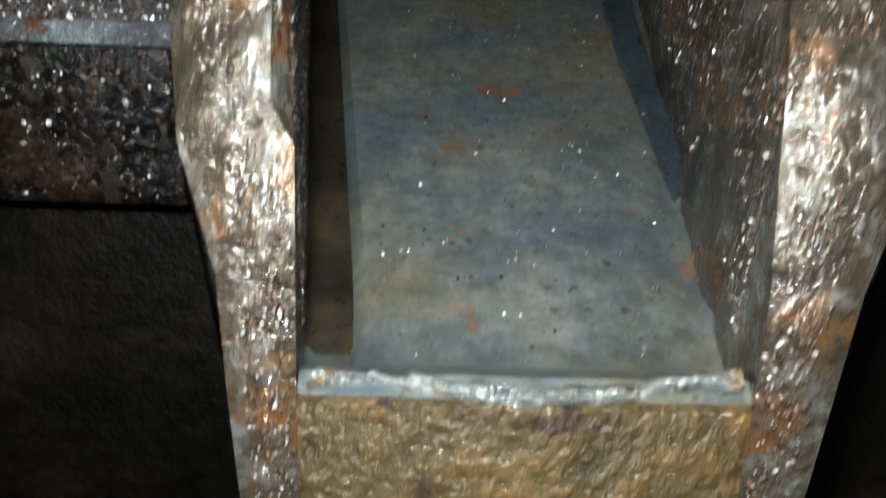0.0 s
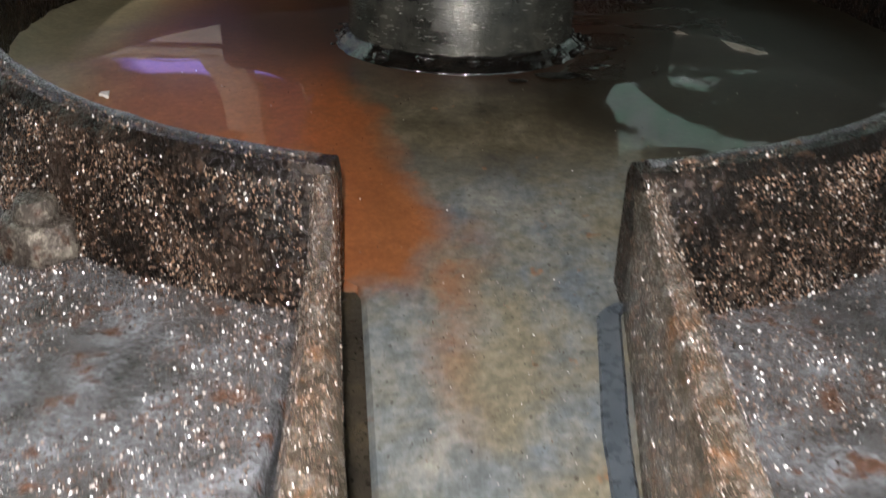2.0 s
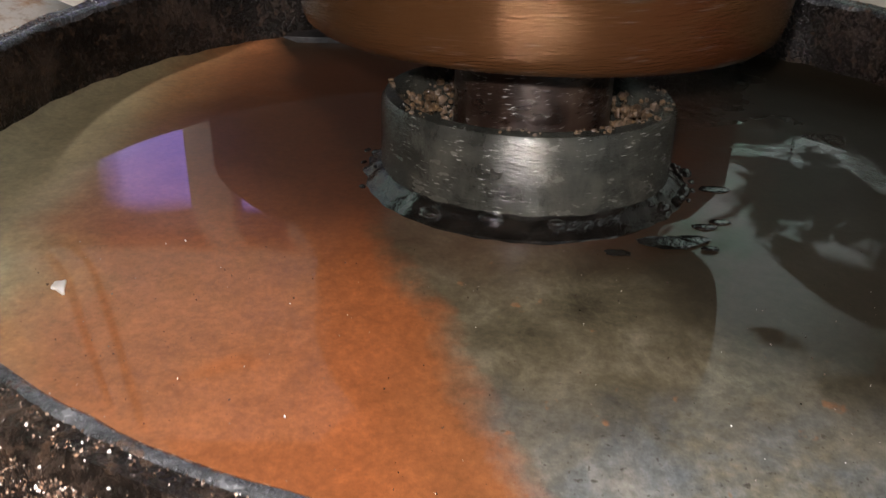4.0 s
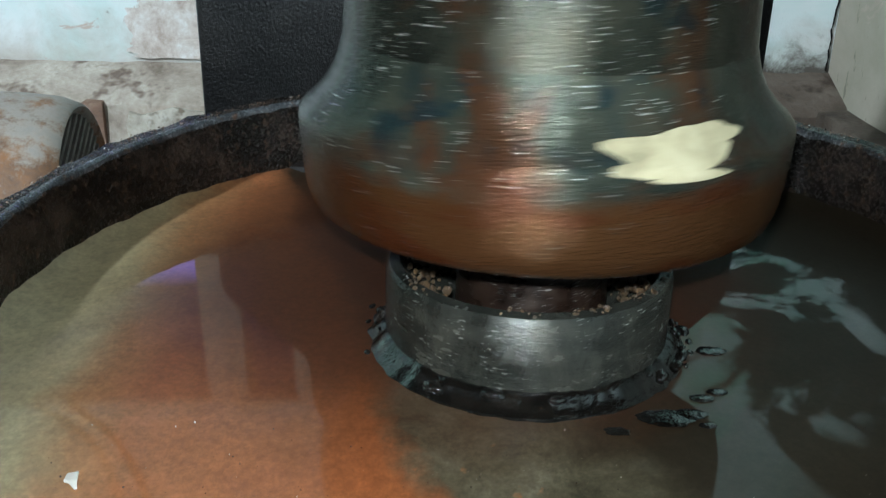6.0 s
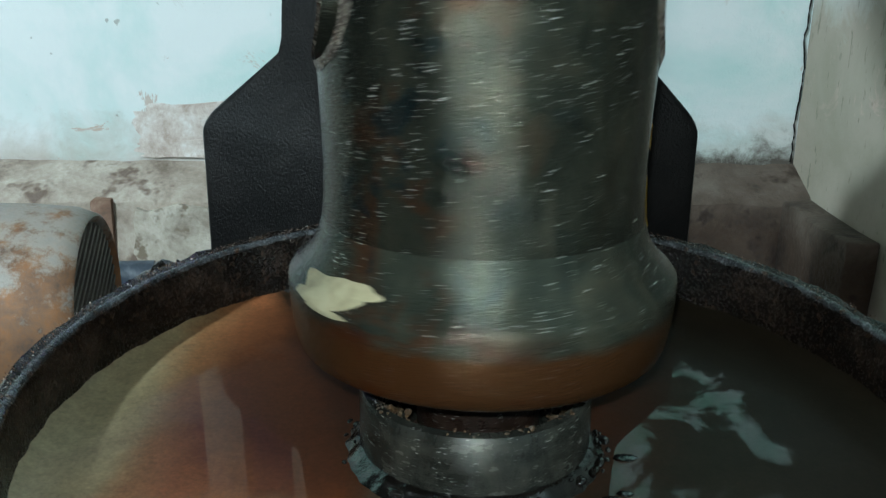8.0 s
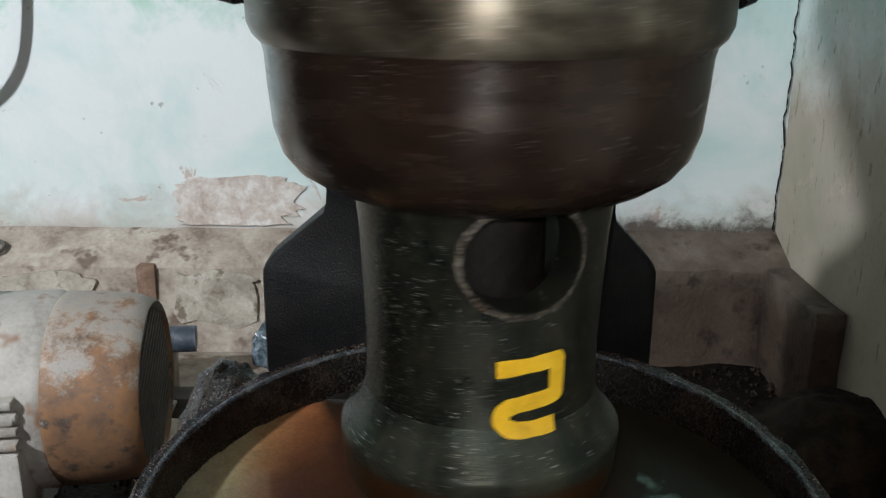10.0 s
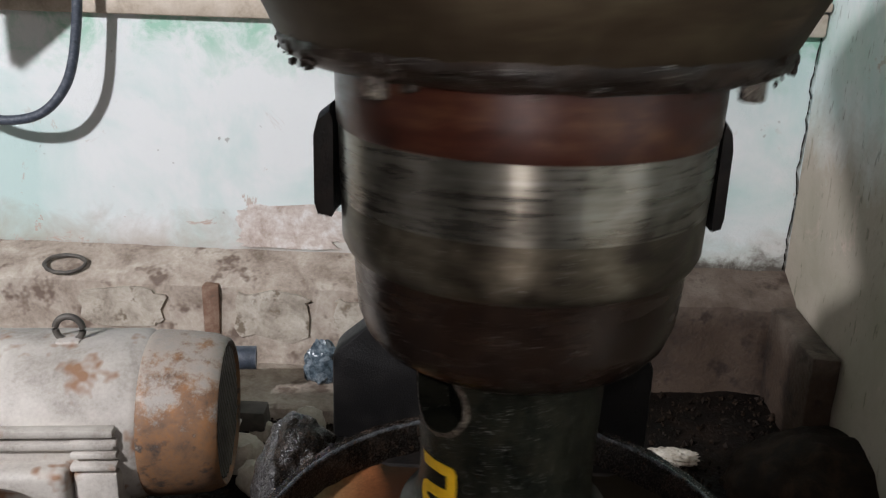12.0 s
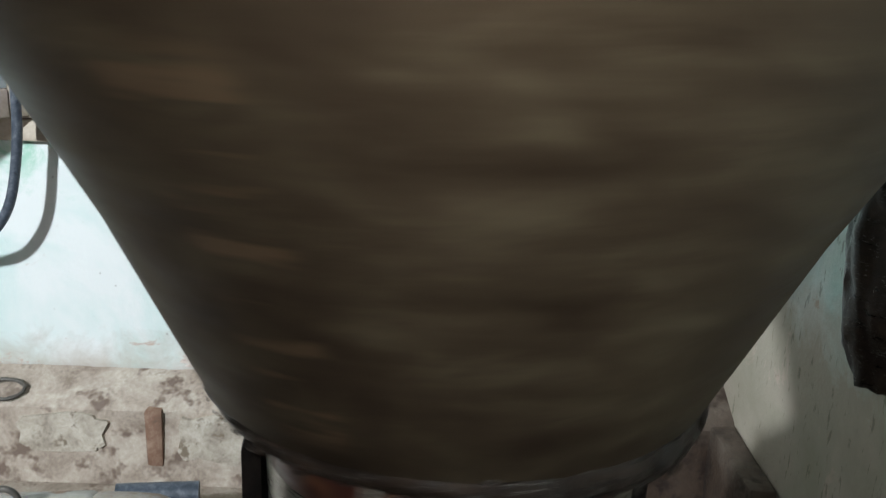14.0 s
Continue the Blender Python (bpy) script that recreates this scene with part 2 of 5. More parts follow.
M_RUST = pale_topped_cover()
M_FACE = grimy("greasy_disc", [(0.04, 0.035, 0.03), (0.08, 0.07, 0.06), (0.13, 0.11, 0.09)], 18, (0.4, 0.7), 0.2, 0.6, 200, 0.002)
M_CEMENT = grimy("damp_cement", [(0.16, 0.12, 0.09), (0.36, 0.295, 0.24), (0.54, 0.48, 0.41)], 9, (0.6, 0.9), 0.0, 1.0, 90, 0.008, (0.15, 0.105, 0.08), 12)


def shade_painted_cement():
    """Cement with the mill's shadow put into its colour along one stretch and low down."""
    m = grimy("shadowed_cement", [(0.16, 0.12, 0.09), (0.36, 0.295, 0.24), (0.54, 0.48, 0.41)], 9, (0.6, 0.9), 0.0, 1.0, 90, 0.008, (0.15, 0.105, 0.08), 12)
    nt, b = m.node_tree, m.node_tree.nodes["Principled BSDF"]
    v = coords(nt)
    old = b.inputs["Base Color"].links[0].from_socket
    p = node(nt, "SeparateXYZ", v)
    n = math_node(nt, "MULTIPLY", math_node(nt, "SUBTRACT", noise_tex(nt, v, 7, 6, 0.7, 0.4), 0.5), 0.5)
    along = node(nt, "MapRange", math_node(nt, "ADD", p.outputs[0], n), -0.02, 0.20, 0.0, 1.0).outputs[0]
    low = node(nt, "MapRange", math_node(nt, "ADD", p.outputs[2], math_node(nt, "MULTIPLY", n, 0.5)), 0.30, 0.19, 0.74, 0.97).outputs[0]
    nt.links.new(mixc(nt, math_node(nt, "MULTIPLY", along, low), old, (0.10, 0.062, 0.038), "MULTIPLY"), b.inputs["Base Color"])
    return m


M_SHADE_CEMENT = shade_painted_cement()
M_PATCH = grimy("rough_plaster", [(0.22, 0.18, 0.14), (0.42, 0.365, 0.30), (0.58, 0.53, 0.46)], 16, (0.6, 0.9), 0.0, 1.0, 110, 0.008, (0.18, 0.14, 0.10), 20)
M_BRICK = grimy("bare_brick", [(0.11, 0.062, 0.04), (0.18, 0.10, 0.065), (0.28, 0.19, 0.14)], 25, (0.6, 0.9), 0.0, 0.8, 120, 0.004)
M_SOIL = grimy("black_oily_floor", [(0.002, 0.0014, 0.0012), (0.006, 0.004, 0.003), (0.020, 0.012, 0.008)], 9, (0.45, 0.8), 0.0, 1.0, 90, 0.01, None, 45, 0.0, 0.12)
M_LITTER = grimy("oil_cake_litter", [(0.004, 0.0025, 0.002), (0.013, 0.008, 0.005), (0.045, 0.027, 0.017)], 14, (0.5, 0.8), 0.0, 0.8, 200, 0.003, None, 45, 0.0, 0.12)
M_RUBBER = grimy("cable_sheath", [(0.02, 0.025, 0.035), (0.05, 0.06, 0.08), (0.12, 0.13, 0.15)], 50, (0.35, 0.6), 0.0, 0.3, 200, 0.001)
M_WIRE = grimy("white_wire", [(0.4, 0.38, 0.35), (0.58, 0.56, 0.52), (0.7, 0.68, 0.64)], 40, (0.35, 0.6), 0.0, 0.2, 200, 0.001)
M_WOOD = grimy("weathered_wood", [(0.28, 0.22, 0.16), (0.46, 0.38, 0.30), (0.58, 0.5, 0.42)], 14, (0.5, 0.8), 0.0, 0.4, 120, 0.002)
M_PANEL = grimy("shutter_panel", [(0.18, 0.20, 0.20), (0.28, 0.30, 0.30), (0.36, 0.38, 0.37)], 10, (0.4, 0.7), 0.0, 0.3, 120, 0.002)
# ceiling and walls out of view, kept dark so that little light bounces
M_CEIL = grimy("dark_unseen_ceiling", [(0.02, 0.018, 0.016), (0.036, 0.032, 0.028), (0.055, 0.05, 0.045)], 4, (0.7, 0.9), 0.0, 0.3, 60, 0.003)
M_DARK_WALLS = grimy("dark_unseen_plaster", [(0.018, 0.015, 0.013), (0.036, 0.031, 0.026), (0.06, 0.052, 0.045)], 4, (0.7, 0.9), 0.0, 0.4, 60, 0.004)
M_GREY_LUMP = grimy("oil_caked_casting", [(0.006, 0.006, 0.006), (0.022, 0.020, 0.020), (0.07, 0.066, 0.066)], 60, (0.12, 0.4), 0.1, 1.0, 300, 0.005, None, 45, 0.5)
M_CLOTH = grimy("plastic_scrap", [(0.02, 0.03, 0.04), (0.07, 0.095, 0.115), (0.28, 0.32, 0.35)], 30, (0.15, 0.4), 0.0, 0.6, 100, 0.003)
M_FLAKE = grimy("flaked_plaster", [(0.36, 0.27, 0.22), (0.56, 0.48, 0.43), (0.74, 0.72, 0.70)], 26, (0.7, 0.9), 0.0, 1.0, 110, 0.006)
M_SHADE_BROWN = grimy("dark_brown_shade", [(0.006, 0.005, 0.004), (0.016, 0.013, 0.009), (0.050, 0.036, 0.018)], 42, (0.2, 0.5), 0.0, 0.7, 500, 0.002, None, 45, 0.3, 0.35)
M_RAG = grimy("pale_rubble", [(0.22, 0.19, 0.15), (0.42, 0.37, 0.3), (0.55, 0.5, 0.42)], 22, (0.5, 0.8), 0.0, 0.8, 120, 0.004)


def wall_material(name, damp, mould=0.0):
    """Old limewash: white over turquoise, flaked, browned towards the damp foot."""
    m, nt, b = base(name)
    v = coords(nt)
    p = node(nt, "SeparateXYZ", v)
    big, mid, small = noise_tex(nt, v, 2.2, 5, 0.6, 0.5), noise_tex(nt, v, 9, 6, 0.7, 0.4), noise_tex(nt, v, 70, 5, 0.7)
    col = mixc(nt, ramp(nt, big, [(0.42, (0, 0, 0)), (0.62, (1, 1, 1))]), (0.70, 0.71, 0.70), (0.50, 0.63, 0.60))
    z = math_node(nt, "ADD", p.outputs[2], math_node(nt, "MULTIPLY", math_node(nt, "SUBTRACT", mid, 0.5), 0.28))
    green = node(nt, "MapRange", z, 0.80, 0.93, 0.0, 0.25 if mould else 1.0).outputs[0]
    col = mixc(nt, math_node(nt, "MULTIPLY", green, ramp(nt, mid, [(0.40, (0, 0, 0)), (0.58, (0.8, 0.8, 0.8))])), col, (0.24, 0.50, 0.36))
    foot = node(nt, "MapRange", z, damp, damp - 0.16, 0.0, 1.0).outputs[0]
    col = mixc(nt, math_node(nt, "MULTIPLY", foot, 0.85), col, (0.36, 0.28, 0.21))
    flake = ramp(nt, noise_tex(nt, v, 5.5, 7, 0.75, 0.8), [(0.60, (0, 0, 0)), (0.63, (1, 1, 1))])
    low = node(nt, "MapRange", z, damp + 0.35, damp, 0.0, 1.0).outputs[0]
    col = mixc(nt, math_node(nt, "MULTIPLY", flake, low), col, (0.47, 0.37, 0.31))
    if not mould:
        # dark brown foot along one stretch: stain, with shade put into the colour
        dark_foot = math_node(nt, "MULTIPLY", node(nt, "MapRange", z, 0.36, 0.31, 0.0, 0.9).outputs[0], node(nt, "MapRange", p.outputs[0], 0.30, 0.45, 0.0, 1.0).outputs[0])
        col = mixc(nt, dark_foot, col, (0.055, 0.040, 0.030))
    dots = ramp(nt, noise_tex(nt, v, 30, 2, 0.5), [(0.74, (0, 0, 0)), (0.78, (0.6, 0.6, 0.6))])
    col = mixc(nt, dots, col, (0.22, 0.20, 0.16))
    if mould:
        tall = node(nt, "VectorMath", v, (1.0, 1.0, 0.3), operation="MULTIPLY").outputs[0]
        grey = ramp(nt, noise_tex(nt, v, 3.0, 6, 0.65, 0.5), [(0.44, (0, 0, 0)), (0.64, (1, 1, 1))])
        grey = math_node(nt, "MULTIPLY", grey, node(nt, "MapRange", z, 0.60, 0.95, 1.0, 0.12).outputs[0])
        col = mixc(nt, math_node(nt, "MULTIPLY", grey, mould), col, (0.27, 0.25, 0.18))
        drips = ramp(nt, noise_tex(nt, tall, 62, 3, 0.6), [(0.62, (0, 0, 0)), (0.68, (0.9, 0.9, 0.9))])
        col = mixc(nt, math_node(nt, "MULTIPLY", drips, mould), col, (0.09, 0.09, 0.055))
    nt.links.new(col, b.inputs["Base Color"])
    b.inputs["Roughness"].default_value = 0.85
    bump(nt, b, math_node(nt, "ADD", mid, math_node(nt, "MULTIPLY", small, 0.5)), 0.5, 0.006)
    return m


M_LIP = grimy("rusted_spout_face", [(0.028, 0.022, 0.012), (0.075, 0.050, 0.019), (0.17, 0.088, 0.027)], 60, (0.2, 0.5), 0.1, 1.0, 500, 0.004, (0.03, 0.014, 0.008), 110, 0.3)
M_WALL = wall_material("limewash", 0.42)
M_WALL_R = wall_material("stained_limewash", 0.80, 0.55)


def pan_material():
    """Wet pan floor: tan, orange and olive oil films, bare grey metal towards the spout; some shade and reflection
    painted in.
    """
    m, nt, b = base("oily_pan_floor")
    v = coords(nt)
    p = node(nt, "SeparateXYZ", v)
    big, mid, small = noise_tex(nt, v, 11, 5, 0.6, 0.4), noise_tex(nt, v, 45, 6, 0.7, 0.3), noise_tex(nt, v, 260, 3, 0.6)
    px, py = math_node(nt, "ADD", p.outputs[0], RX), math_node(nt, "ADD", p.outputs[1], RY)
    wob = math_node(nt, "ADD", math_node(nt, "MULTIPLY", math_node(nt, "SUBTRACT", big, 0.5), 0.05), math_node(nt, "MULTIPLY", math_node(nt, "SUBTRACT", mid, 0.5), 0.022))
    x = math_node(nt, "ADD", px, wob)
    # olive mottled iron under everything, rust spots on it
    col = ramp(nt, noise_tex(nt, v, 34, 7, 0.75, 0.3), [(0.32, (0.016, 0.013, 0.008)), (0.5, (0.052, 0.044, 0.027)), (0.68, (0.098, 0.086, 0.060))])
    rusty = ramp(nt, noise_tex(nt, v, 75, 3, 0.6), [(0.66, (0, 0, 0)), (0.72, (1, 1, 1))])
    col = mixc(nt, math_node(nt, "MULTIPLY", rusty, 0.6), col, (0.17, 0.070, 0.024))
    # bare grey metal towards the spout, blue-grey and olive by turns
    lengthwise = node(nt, "VectorMath", v, (1.0, 0.35, 1.0), operation="MULTIPLY").outputs[0]
    bare = ramp(nt, noise_tex(nt, lengthwise, 60, 6, 0.7, 0.2), [(0.32, (0.050, 0.058, 0.062)), (0.5, (0.082, 0.090, 0.090)), (0.68, (0.125, 0.122, 0.108))])
    bare = mixc(nt, ramp(nt, noise_tex(nt, v, 26, 5, 0.65, 0.4), [(0.42, (0, 0, 0)), (0.62, (0.8, 0.8, 0.8))]), bare, (0.098, 0.086, 0.056))
    bare = mixc(nt, ramp(nt, noise_tex(nt, v, 31, 4, 0.6, 0.2), [(0.55, (0, 0, 0)), (0.68, (0.7, 0.7, 0.7))]), bare, (0.050, 0.066, 0.084))
    bare = mixc(nt, math_node(nt, "MULTIPLY", rusty, 0.65), bare, (0.13, 0.055, 0.020))
    grain = ramp(nt, noise_tex(nt, v, 190, 4, 0.7), [(0.35, (0.74, 0.74, 0.74)), (0.65, (1.26, 1.26, 1.26))])
    bare = mixc(nt, 1.0, bare, grain, "MULTIPLY")
    specks = ramp(nt, noise_tex(nt, v, 420, 2, 0.5), [(0.66, (0, 0, 0)), (0.72, (0.75, 0.75, 0.75))])
    bare = mixc(nt, specks, bare, (0.02, 0.016, 0.012))
    y = math_node(nt, "ADD", py, math_node(nt, "MULTIPLY", wob, 1.2))
    dry = node(nt, "MapRange", y, 0.425, 0.365, 0.0, 1.0).outputs[0]
    # dark far side: the rotor's shade and dark reflection put into the colour
    u = math_node(nt, "ADD", px, math_node(nt, "MULTIPLY", math_node(nt, "SUBTRACT", py, 0.46), 0.9))
    u = math_node(nt, "ADD", u, math_node(nt, "MULTIPLY", math_node(nt, "SUBTRACT", big, 0.5), 0.12))
    far_shade = node(nt, "MapRange", u, 0.02, 0.075, 0.0, 1.0).outputs[0]
    dry = math_node(nt, "MULTIPLY", dry, math_node(nt, "SUBTRACT", 1.0, far_shade))
    col = mixc(nt, math_node(nt, "MULTIPLY", far_shade, 0.92), col, (0.010, 0.007, 0.004))
    col = mixc(nt, dry, col, bare)
    # orange oil: its edge slants from the bearing to the spout, where it ends but for one tongue
    edge = math_node(nt, "SUBTRACT", -0.010, math_node(nt, "MULTIPLY", math_node(nt, "MAXIMUM", math_node(nt, "SUBTRACT", py, 0.36), 0.0), 0.31))
    over = node(nt, "MapRange", math_node(nt, "SUBTRACT", edge, x), -0.006, 0.010, 0.0, 1.0).outputs[0]
    tongue = math_node(nt, "ABSOLUTE", math_node(nt, "ADD", x, math_node(nt, "MULTIPLY", math_node(nt, "SUBTRACT", 0.31, py), 0.02)))
    tongue = node(nt, "MapRange", math_node(nt, "ADD", tongue, 0.010), 0.022, 0.008, 0.0, 0.75).outputs[0]
    tongue = math_node(nt, "MULTIPLY", tongue, node(nt, "MapRange", y, 0.215, 0.30, 0.0, 1.0).outputs[0])
    tongue = math_node(nt, "MULTIPLY", tongue, ramp(nt, mid, [(0.36, (0.15, 0.15, 0.15)), (0.56, (1, 1, 1))]))
    film = math_node(nt, "MULTIPLY", over, node(nt, "MapRange", y, 0.306, 0.320, 0.0, 1.0).outputs[0])
    film = math_node(nt, "MAXIMUM", film, math_node(nt, "MULTIPLY", tongue, node(nt, "MapRange", y, 0.36, 0.33, 0.0, 1.0).outputs[0]))
    # tan end: oil film with the pale wall's reflection put into its colour
    orange = ramp(nt, node(nt, "MapRange", x, -0.25, -0.03, 0.0, 1.0).outputs[0], [(0.0, (0.165, 0.145, 0.090)), (0.20, (0.205, 0.160, 0.088)), (0.30, (0.195, 0.098, 0.042)), (0.42, (0.180, 0.068, 0.027)), (0.85, (0.150, 0.046, 0.015)), (1.0, (0.125, 0.045, 0.016))])
    orange = mixc(nt, 1.0, orange, ramp(nt, noise_tex(nt, v, 60, 7, 0.8, 0.3), [(0.34, (0.78, 0.78, 0.78)), (0.66, (1.2, 1.2, 1.2))]), "MULTIPLY")
    col = mixc(nt, film, col, orange)
    dry = math_node(nt, "MULTIPLY", dry, math_node(nt, "SUBTRACT", 1.0, film))
    # dark round the bearing: the stand's reflection and shade put into the colour
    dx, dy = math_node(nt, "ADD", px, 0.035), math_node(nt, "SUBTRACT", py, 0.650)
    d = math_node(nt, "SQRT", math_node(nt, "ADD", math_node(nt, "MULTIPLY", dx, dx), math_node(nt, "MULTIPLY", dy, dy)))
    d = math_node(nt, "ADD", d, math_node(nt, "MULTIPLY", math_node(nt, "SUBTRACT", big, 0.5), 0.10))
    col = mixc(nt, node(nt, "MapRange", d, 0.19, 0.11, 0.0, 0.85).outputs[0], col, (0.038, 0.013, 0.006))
    col = mixc(nt, 1.0, col, ramp(nt, noise_tex(nt, v, 330, 4, 0.75), [(0.36, (0.85, 0.85, 0.85)), (0.5, (1.0, 1.0, 1.0)), (0.66, (1.18, 1.18, 1.18))]), "MULTIPLY")
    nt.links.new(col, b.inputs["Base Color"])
    wet = ramp(nt, math_node(nt, "SUBTRACT", noise_tex(nt, v, 8.5, 5, 0.6, 0.7), math_node(nt, "MULTIPLY", px, 0.55)), [(0.41, (0, 0, 0)), (0.44, (1, 1, 1))])
    gloss = math_node(nt, "MULTIPLY", wet, math_node(nt, "SUBTRACT", 1.0, dry))
    nt.links.new(node(nt, "MapRange", gloss, 0.0, 1.0, 0.55, 0.45).outputs[0], b.inputs["Roughness"])
    nt.links.new(math_node(nt, "MULTIPLY", dry, 0.1), b.inputs["Metallic"])
    film_coat = math_node(nt, "MULTIPLY", gloss, node(nt, "MapRange", px, -0.10, 0.05, 0.55, 0.95).outputs[0])
    nt.links.new(math_node(nt, "ADD", film_coat, 0.05), b.inputs["Coat Weight"])
    b.inputs["Coat Roughness"].default_value = 0.015
    b.inputs["Specular IOR Level"].default_value = 0.12
    bump(nt, b, math_node(nt, "ADD", math_node(nt, "MULTIPLY", small, math_node(nt, "ADD", math_node(nt, "MULTIPLY", dry, 1.6), 0.2)), math_node(nt, "MULTIPLY", mid, math_node(nt, "ADD", dry, 0.12))), 0.25, 0.0012)
    nt.links.remove(b.inputs["Coat Normal"].links[0])
    return m


M_PAN = pan_material()


def glow(name, color, strength):
    m, nt, b = base(name)
    b.inputs["Base Color"].default_value = (*color, 1)
    b.inputs["Emission Color"].default_value = (*color, 1)
    b.inputs["Emission Strength"].default_value = strength
    return m


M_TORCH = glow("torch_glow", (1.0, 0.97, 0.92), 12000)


def dusk():
    """Evening glow beyond the window in one band set to show in the pan's reflection, dark below, above and to the
    side.
    """
    m, nt, b = base("dusk_sky")
    p = node(nt, "SeparateXYZ", coords(nt))
    wob = math_node(nt, "MULTIPLY", math_node(nt, "SUBTRACT", noise_tex(nt, coords(nt), 6), 0.5), 0.08)
    z, x = math_node(nt, "ADD", p.outputs[2], wob), math_node(nt, "ADD", p.outputs[0], wob)
    low = math_node(nt, "MULTIPLY", node(nt, "MapRange", z, 1.46, 1.40, 0.0, 1.0).outputs[0], node(nt, "MapRange", z, 1.13, 1.17, 0.0, 1.0).outputs[0])
    side = node(nt, "MapRange", x, -0.90, -0.82, 0.0, 1.0).outputs[0]
    col = mixc(nt, math_node(nt, "MULTIPLY", low, side), (0.004, 0.005, 0.03), (0.34, 0.26, 0.95))
    nt.links.new(col, b.inputs["Emission Color"])
    b.inputs["Base Color"].default_value = (0.01, 0.01, 0.02, 1)
    b.inputs["Emission Strength"].default_value = 2.6
    return m


M_BEYOND = dusk()


# ---- mesh helpers ----
def mesh_object(name, bm, material, smooth=True):
    me = bpy.data.meshes.new(name)
    bmesh.ops.recalc_face_normals(bm, faces=bm.faces[:])
    bm.to_mesh(me)
    bm.free()
    for m in material if isinstance(material, (list, tuple)) else (material,):
        me.materials.append(m)
    if smooth:
        me.shade_smooth()
        me.set_sharp_from_angle(angle=radians(38))
    return new(name, me)


def part(name, bm, material, parent, label=""):
    ob = mesh_object(name, bm, material)
    ob.parent = parent
    return tagged(ob, label)


def empty(name, x, y, z, label, category, group="", kind=""):
    ob = new(name)
    ob.location = (x, y, z)
    return tagged(ob, label, category, group, kind)


def add_box(bm, x0, x1, y0, y1, z0, z1, bevel=0.0, segments=2):
    r = bmesh.ops.create_cube(bm, size=1, matrix=Matrix.LocRotScale(((x0 + x1) / 2, (y0 + y1) / 2, (z0 + z1) / 2), None, (x1 - x0, y1 - y0, z1 - z0)))
    if bevel:
        es = list({e for v in r["verts"] for e in v.link_edges})
        bmesh.ops.bevel(bm, geom=es, offset=bevel, segments=segments, affect="EDGES", profile=0.5)
    return bm


def box(x0, x1, y0, y1, z0, z1, bevel=0.0, segments=2):
    return add_box(bmesh.new(), x0, x1, y0, y1, z0, z1, bevel, segments)


def lathe(profile, steps=128, close=False, wobble=0.0, seed=0.0):
    """Turn (radius, height) points round z."""
    bm = bmesh.new()
    rings = []
    for r, z in profile:
        ring = []
        for i in range(steps):
            a = 2 * math.pi * i / steps
            d = wobble * noise.noise(Vector((math.cos(a) * 9, math.sin(a) * 9, z * 90 + seed))) if wobble else 0
            ring.append(bm.verts.new(((r + d) * math.cos(a), (r + d) * math.sin(a), z + d * 0.5)))
        rings.append(ring)
    pairs = list(zip(rings, rings[1:])) + ([(rings[-1], rings[0])] if close else [])
    for a, b in pairs:
        for i in range(steps):
            j = (i + 1) % steps
            bm.faces.new((a[i], a[j], b[j], b[i]))
    return bm


def tube(points, radius, sides=10):
    """A round bar along points."""
    bm = bmesh.new()
    rings = []
    pts = [Vector(p) for p in points]
    for i, p in enumerate(pts):
        d = (pts[min(i + 1, len(pts) - 1)] - pts[max(i - 1, 0)]).normalized()
        q = d.to_track_quat("Z", "Y")
        rings.append([bm.verts.new(p + q @ Vector((radius * math.cos(2 * math.pi * k / sides), radius * math.sin(2 * math.pi * k / sides), 0))) for k in range(sides)])
    for a, b in zip(rings, rings[1:]):
        for k in range(sides):
            bm.faces.new((a[k], a[(k + 1) % sides], b[(k + 1) % sides], b[k]))
    bm.faces.new(rings[0][::-1])
    bm.faces.new(rings[-1])
    return bm


def glide(points, n=60):
    """A smooth run through a few points."""
    pts = [Vector(p) for p in points]
    out = []
    for k in range(n + 1):
        u = k / n * (len(pts) - 1)
        i = min(int(u), len(pts) - 2)
        u -= i
        a, b, c, d = pts[max(i - 1, 0)], pts[i], pts[i + 1], pts[min(i + 2, len(pts) - 1)]
        out.append(0.5 * (2 * b + (c - a) * u + (2 * a - 5 * b + 4 * c - d) * u * u + (3 * b - a - 3 * c + d) * u ** 3))
    return out


def prism(outline, thick, axis="y"):
    """A plate: its outline in x and z, its thickness along y (or x, z)."""
    bm = bmesh.new()
    def at(u, v, w):
        return {"y": (u, w, v), "x": (w, u, v), "z": (u, v, w)}[axis]
    lo = [bm.verts.new(at(u, v, thick[0])) for u, v in outline]
    hi = [bm.verts.new(at(u, v, thick[1])) for u, v in outline]
    n = len(outline)
    bm.faces.new(lo)
    bm.faces.new(hi[::-1])
    for i in range(n):
        bm.faces.new((lo[i], lo[(i + 1) % n], hi[(i + 1) % n], hi[i]))
    return bm


def bevelled(bm, offset, segments=2):
    bmesh.ops.bevel(bm, geom=bm.edges[:], offset=offset, segments=segments, affect="EDGES", profile=0.5)
    return bm


def roughen(bm, amount, scale, seed=0.0):
    """Push the points about by noise: caked or broken surfaces."""
    for v in bm.verts:
        v.co += noise.noise_vector(v.co * scale + Vector((seed, seed * 2, 0))) * amount
    return bm


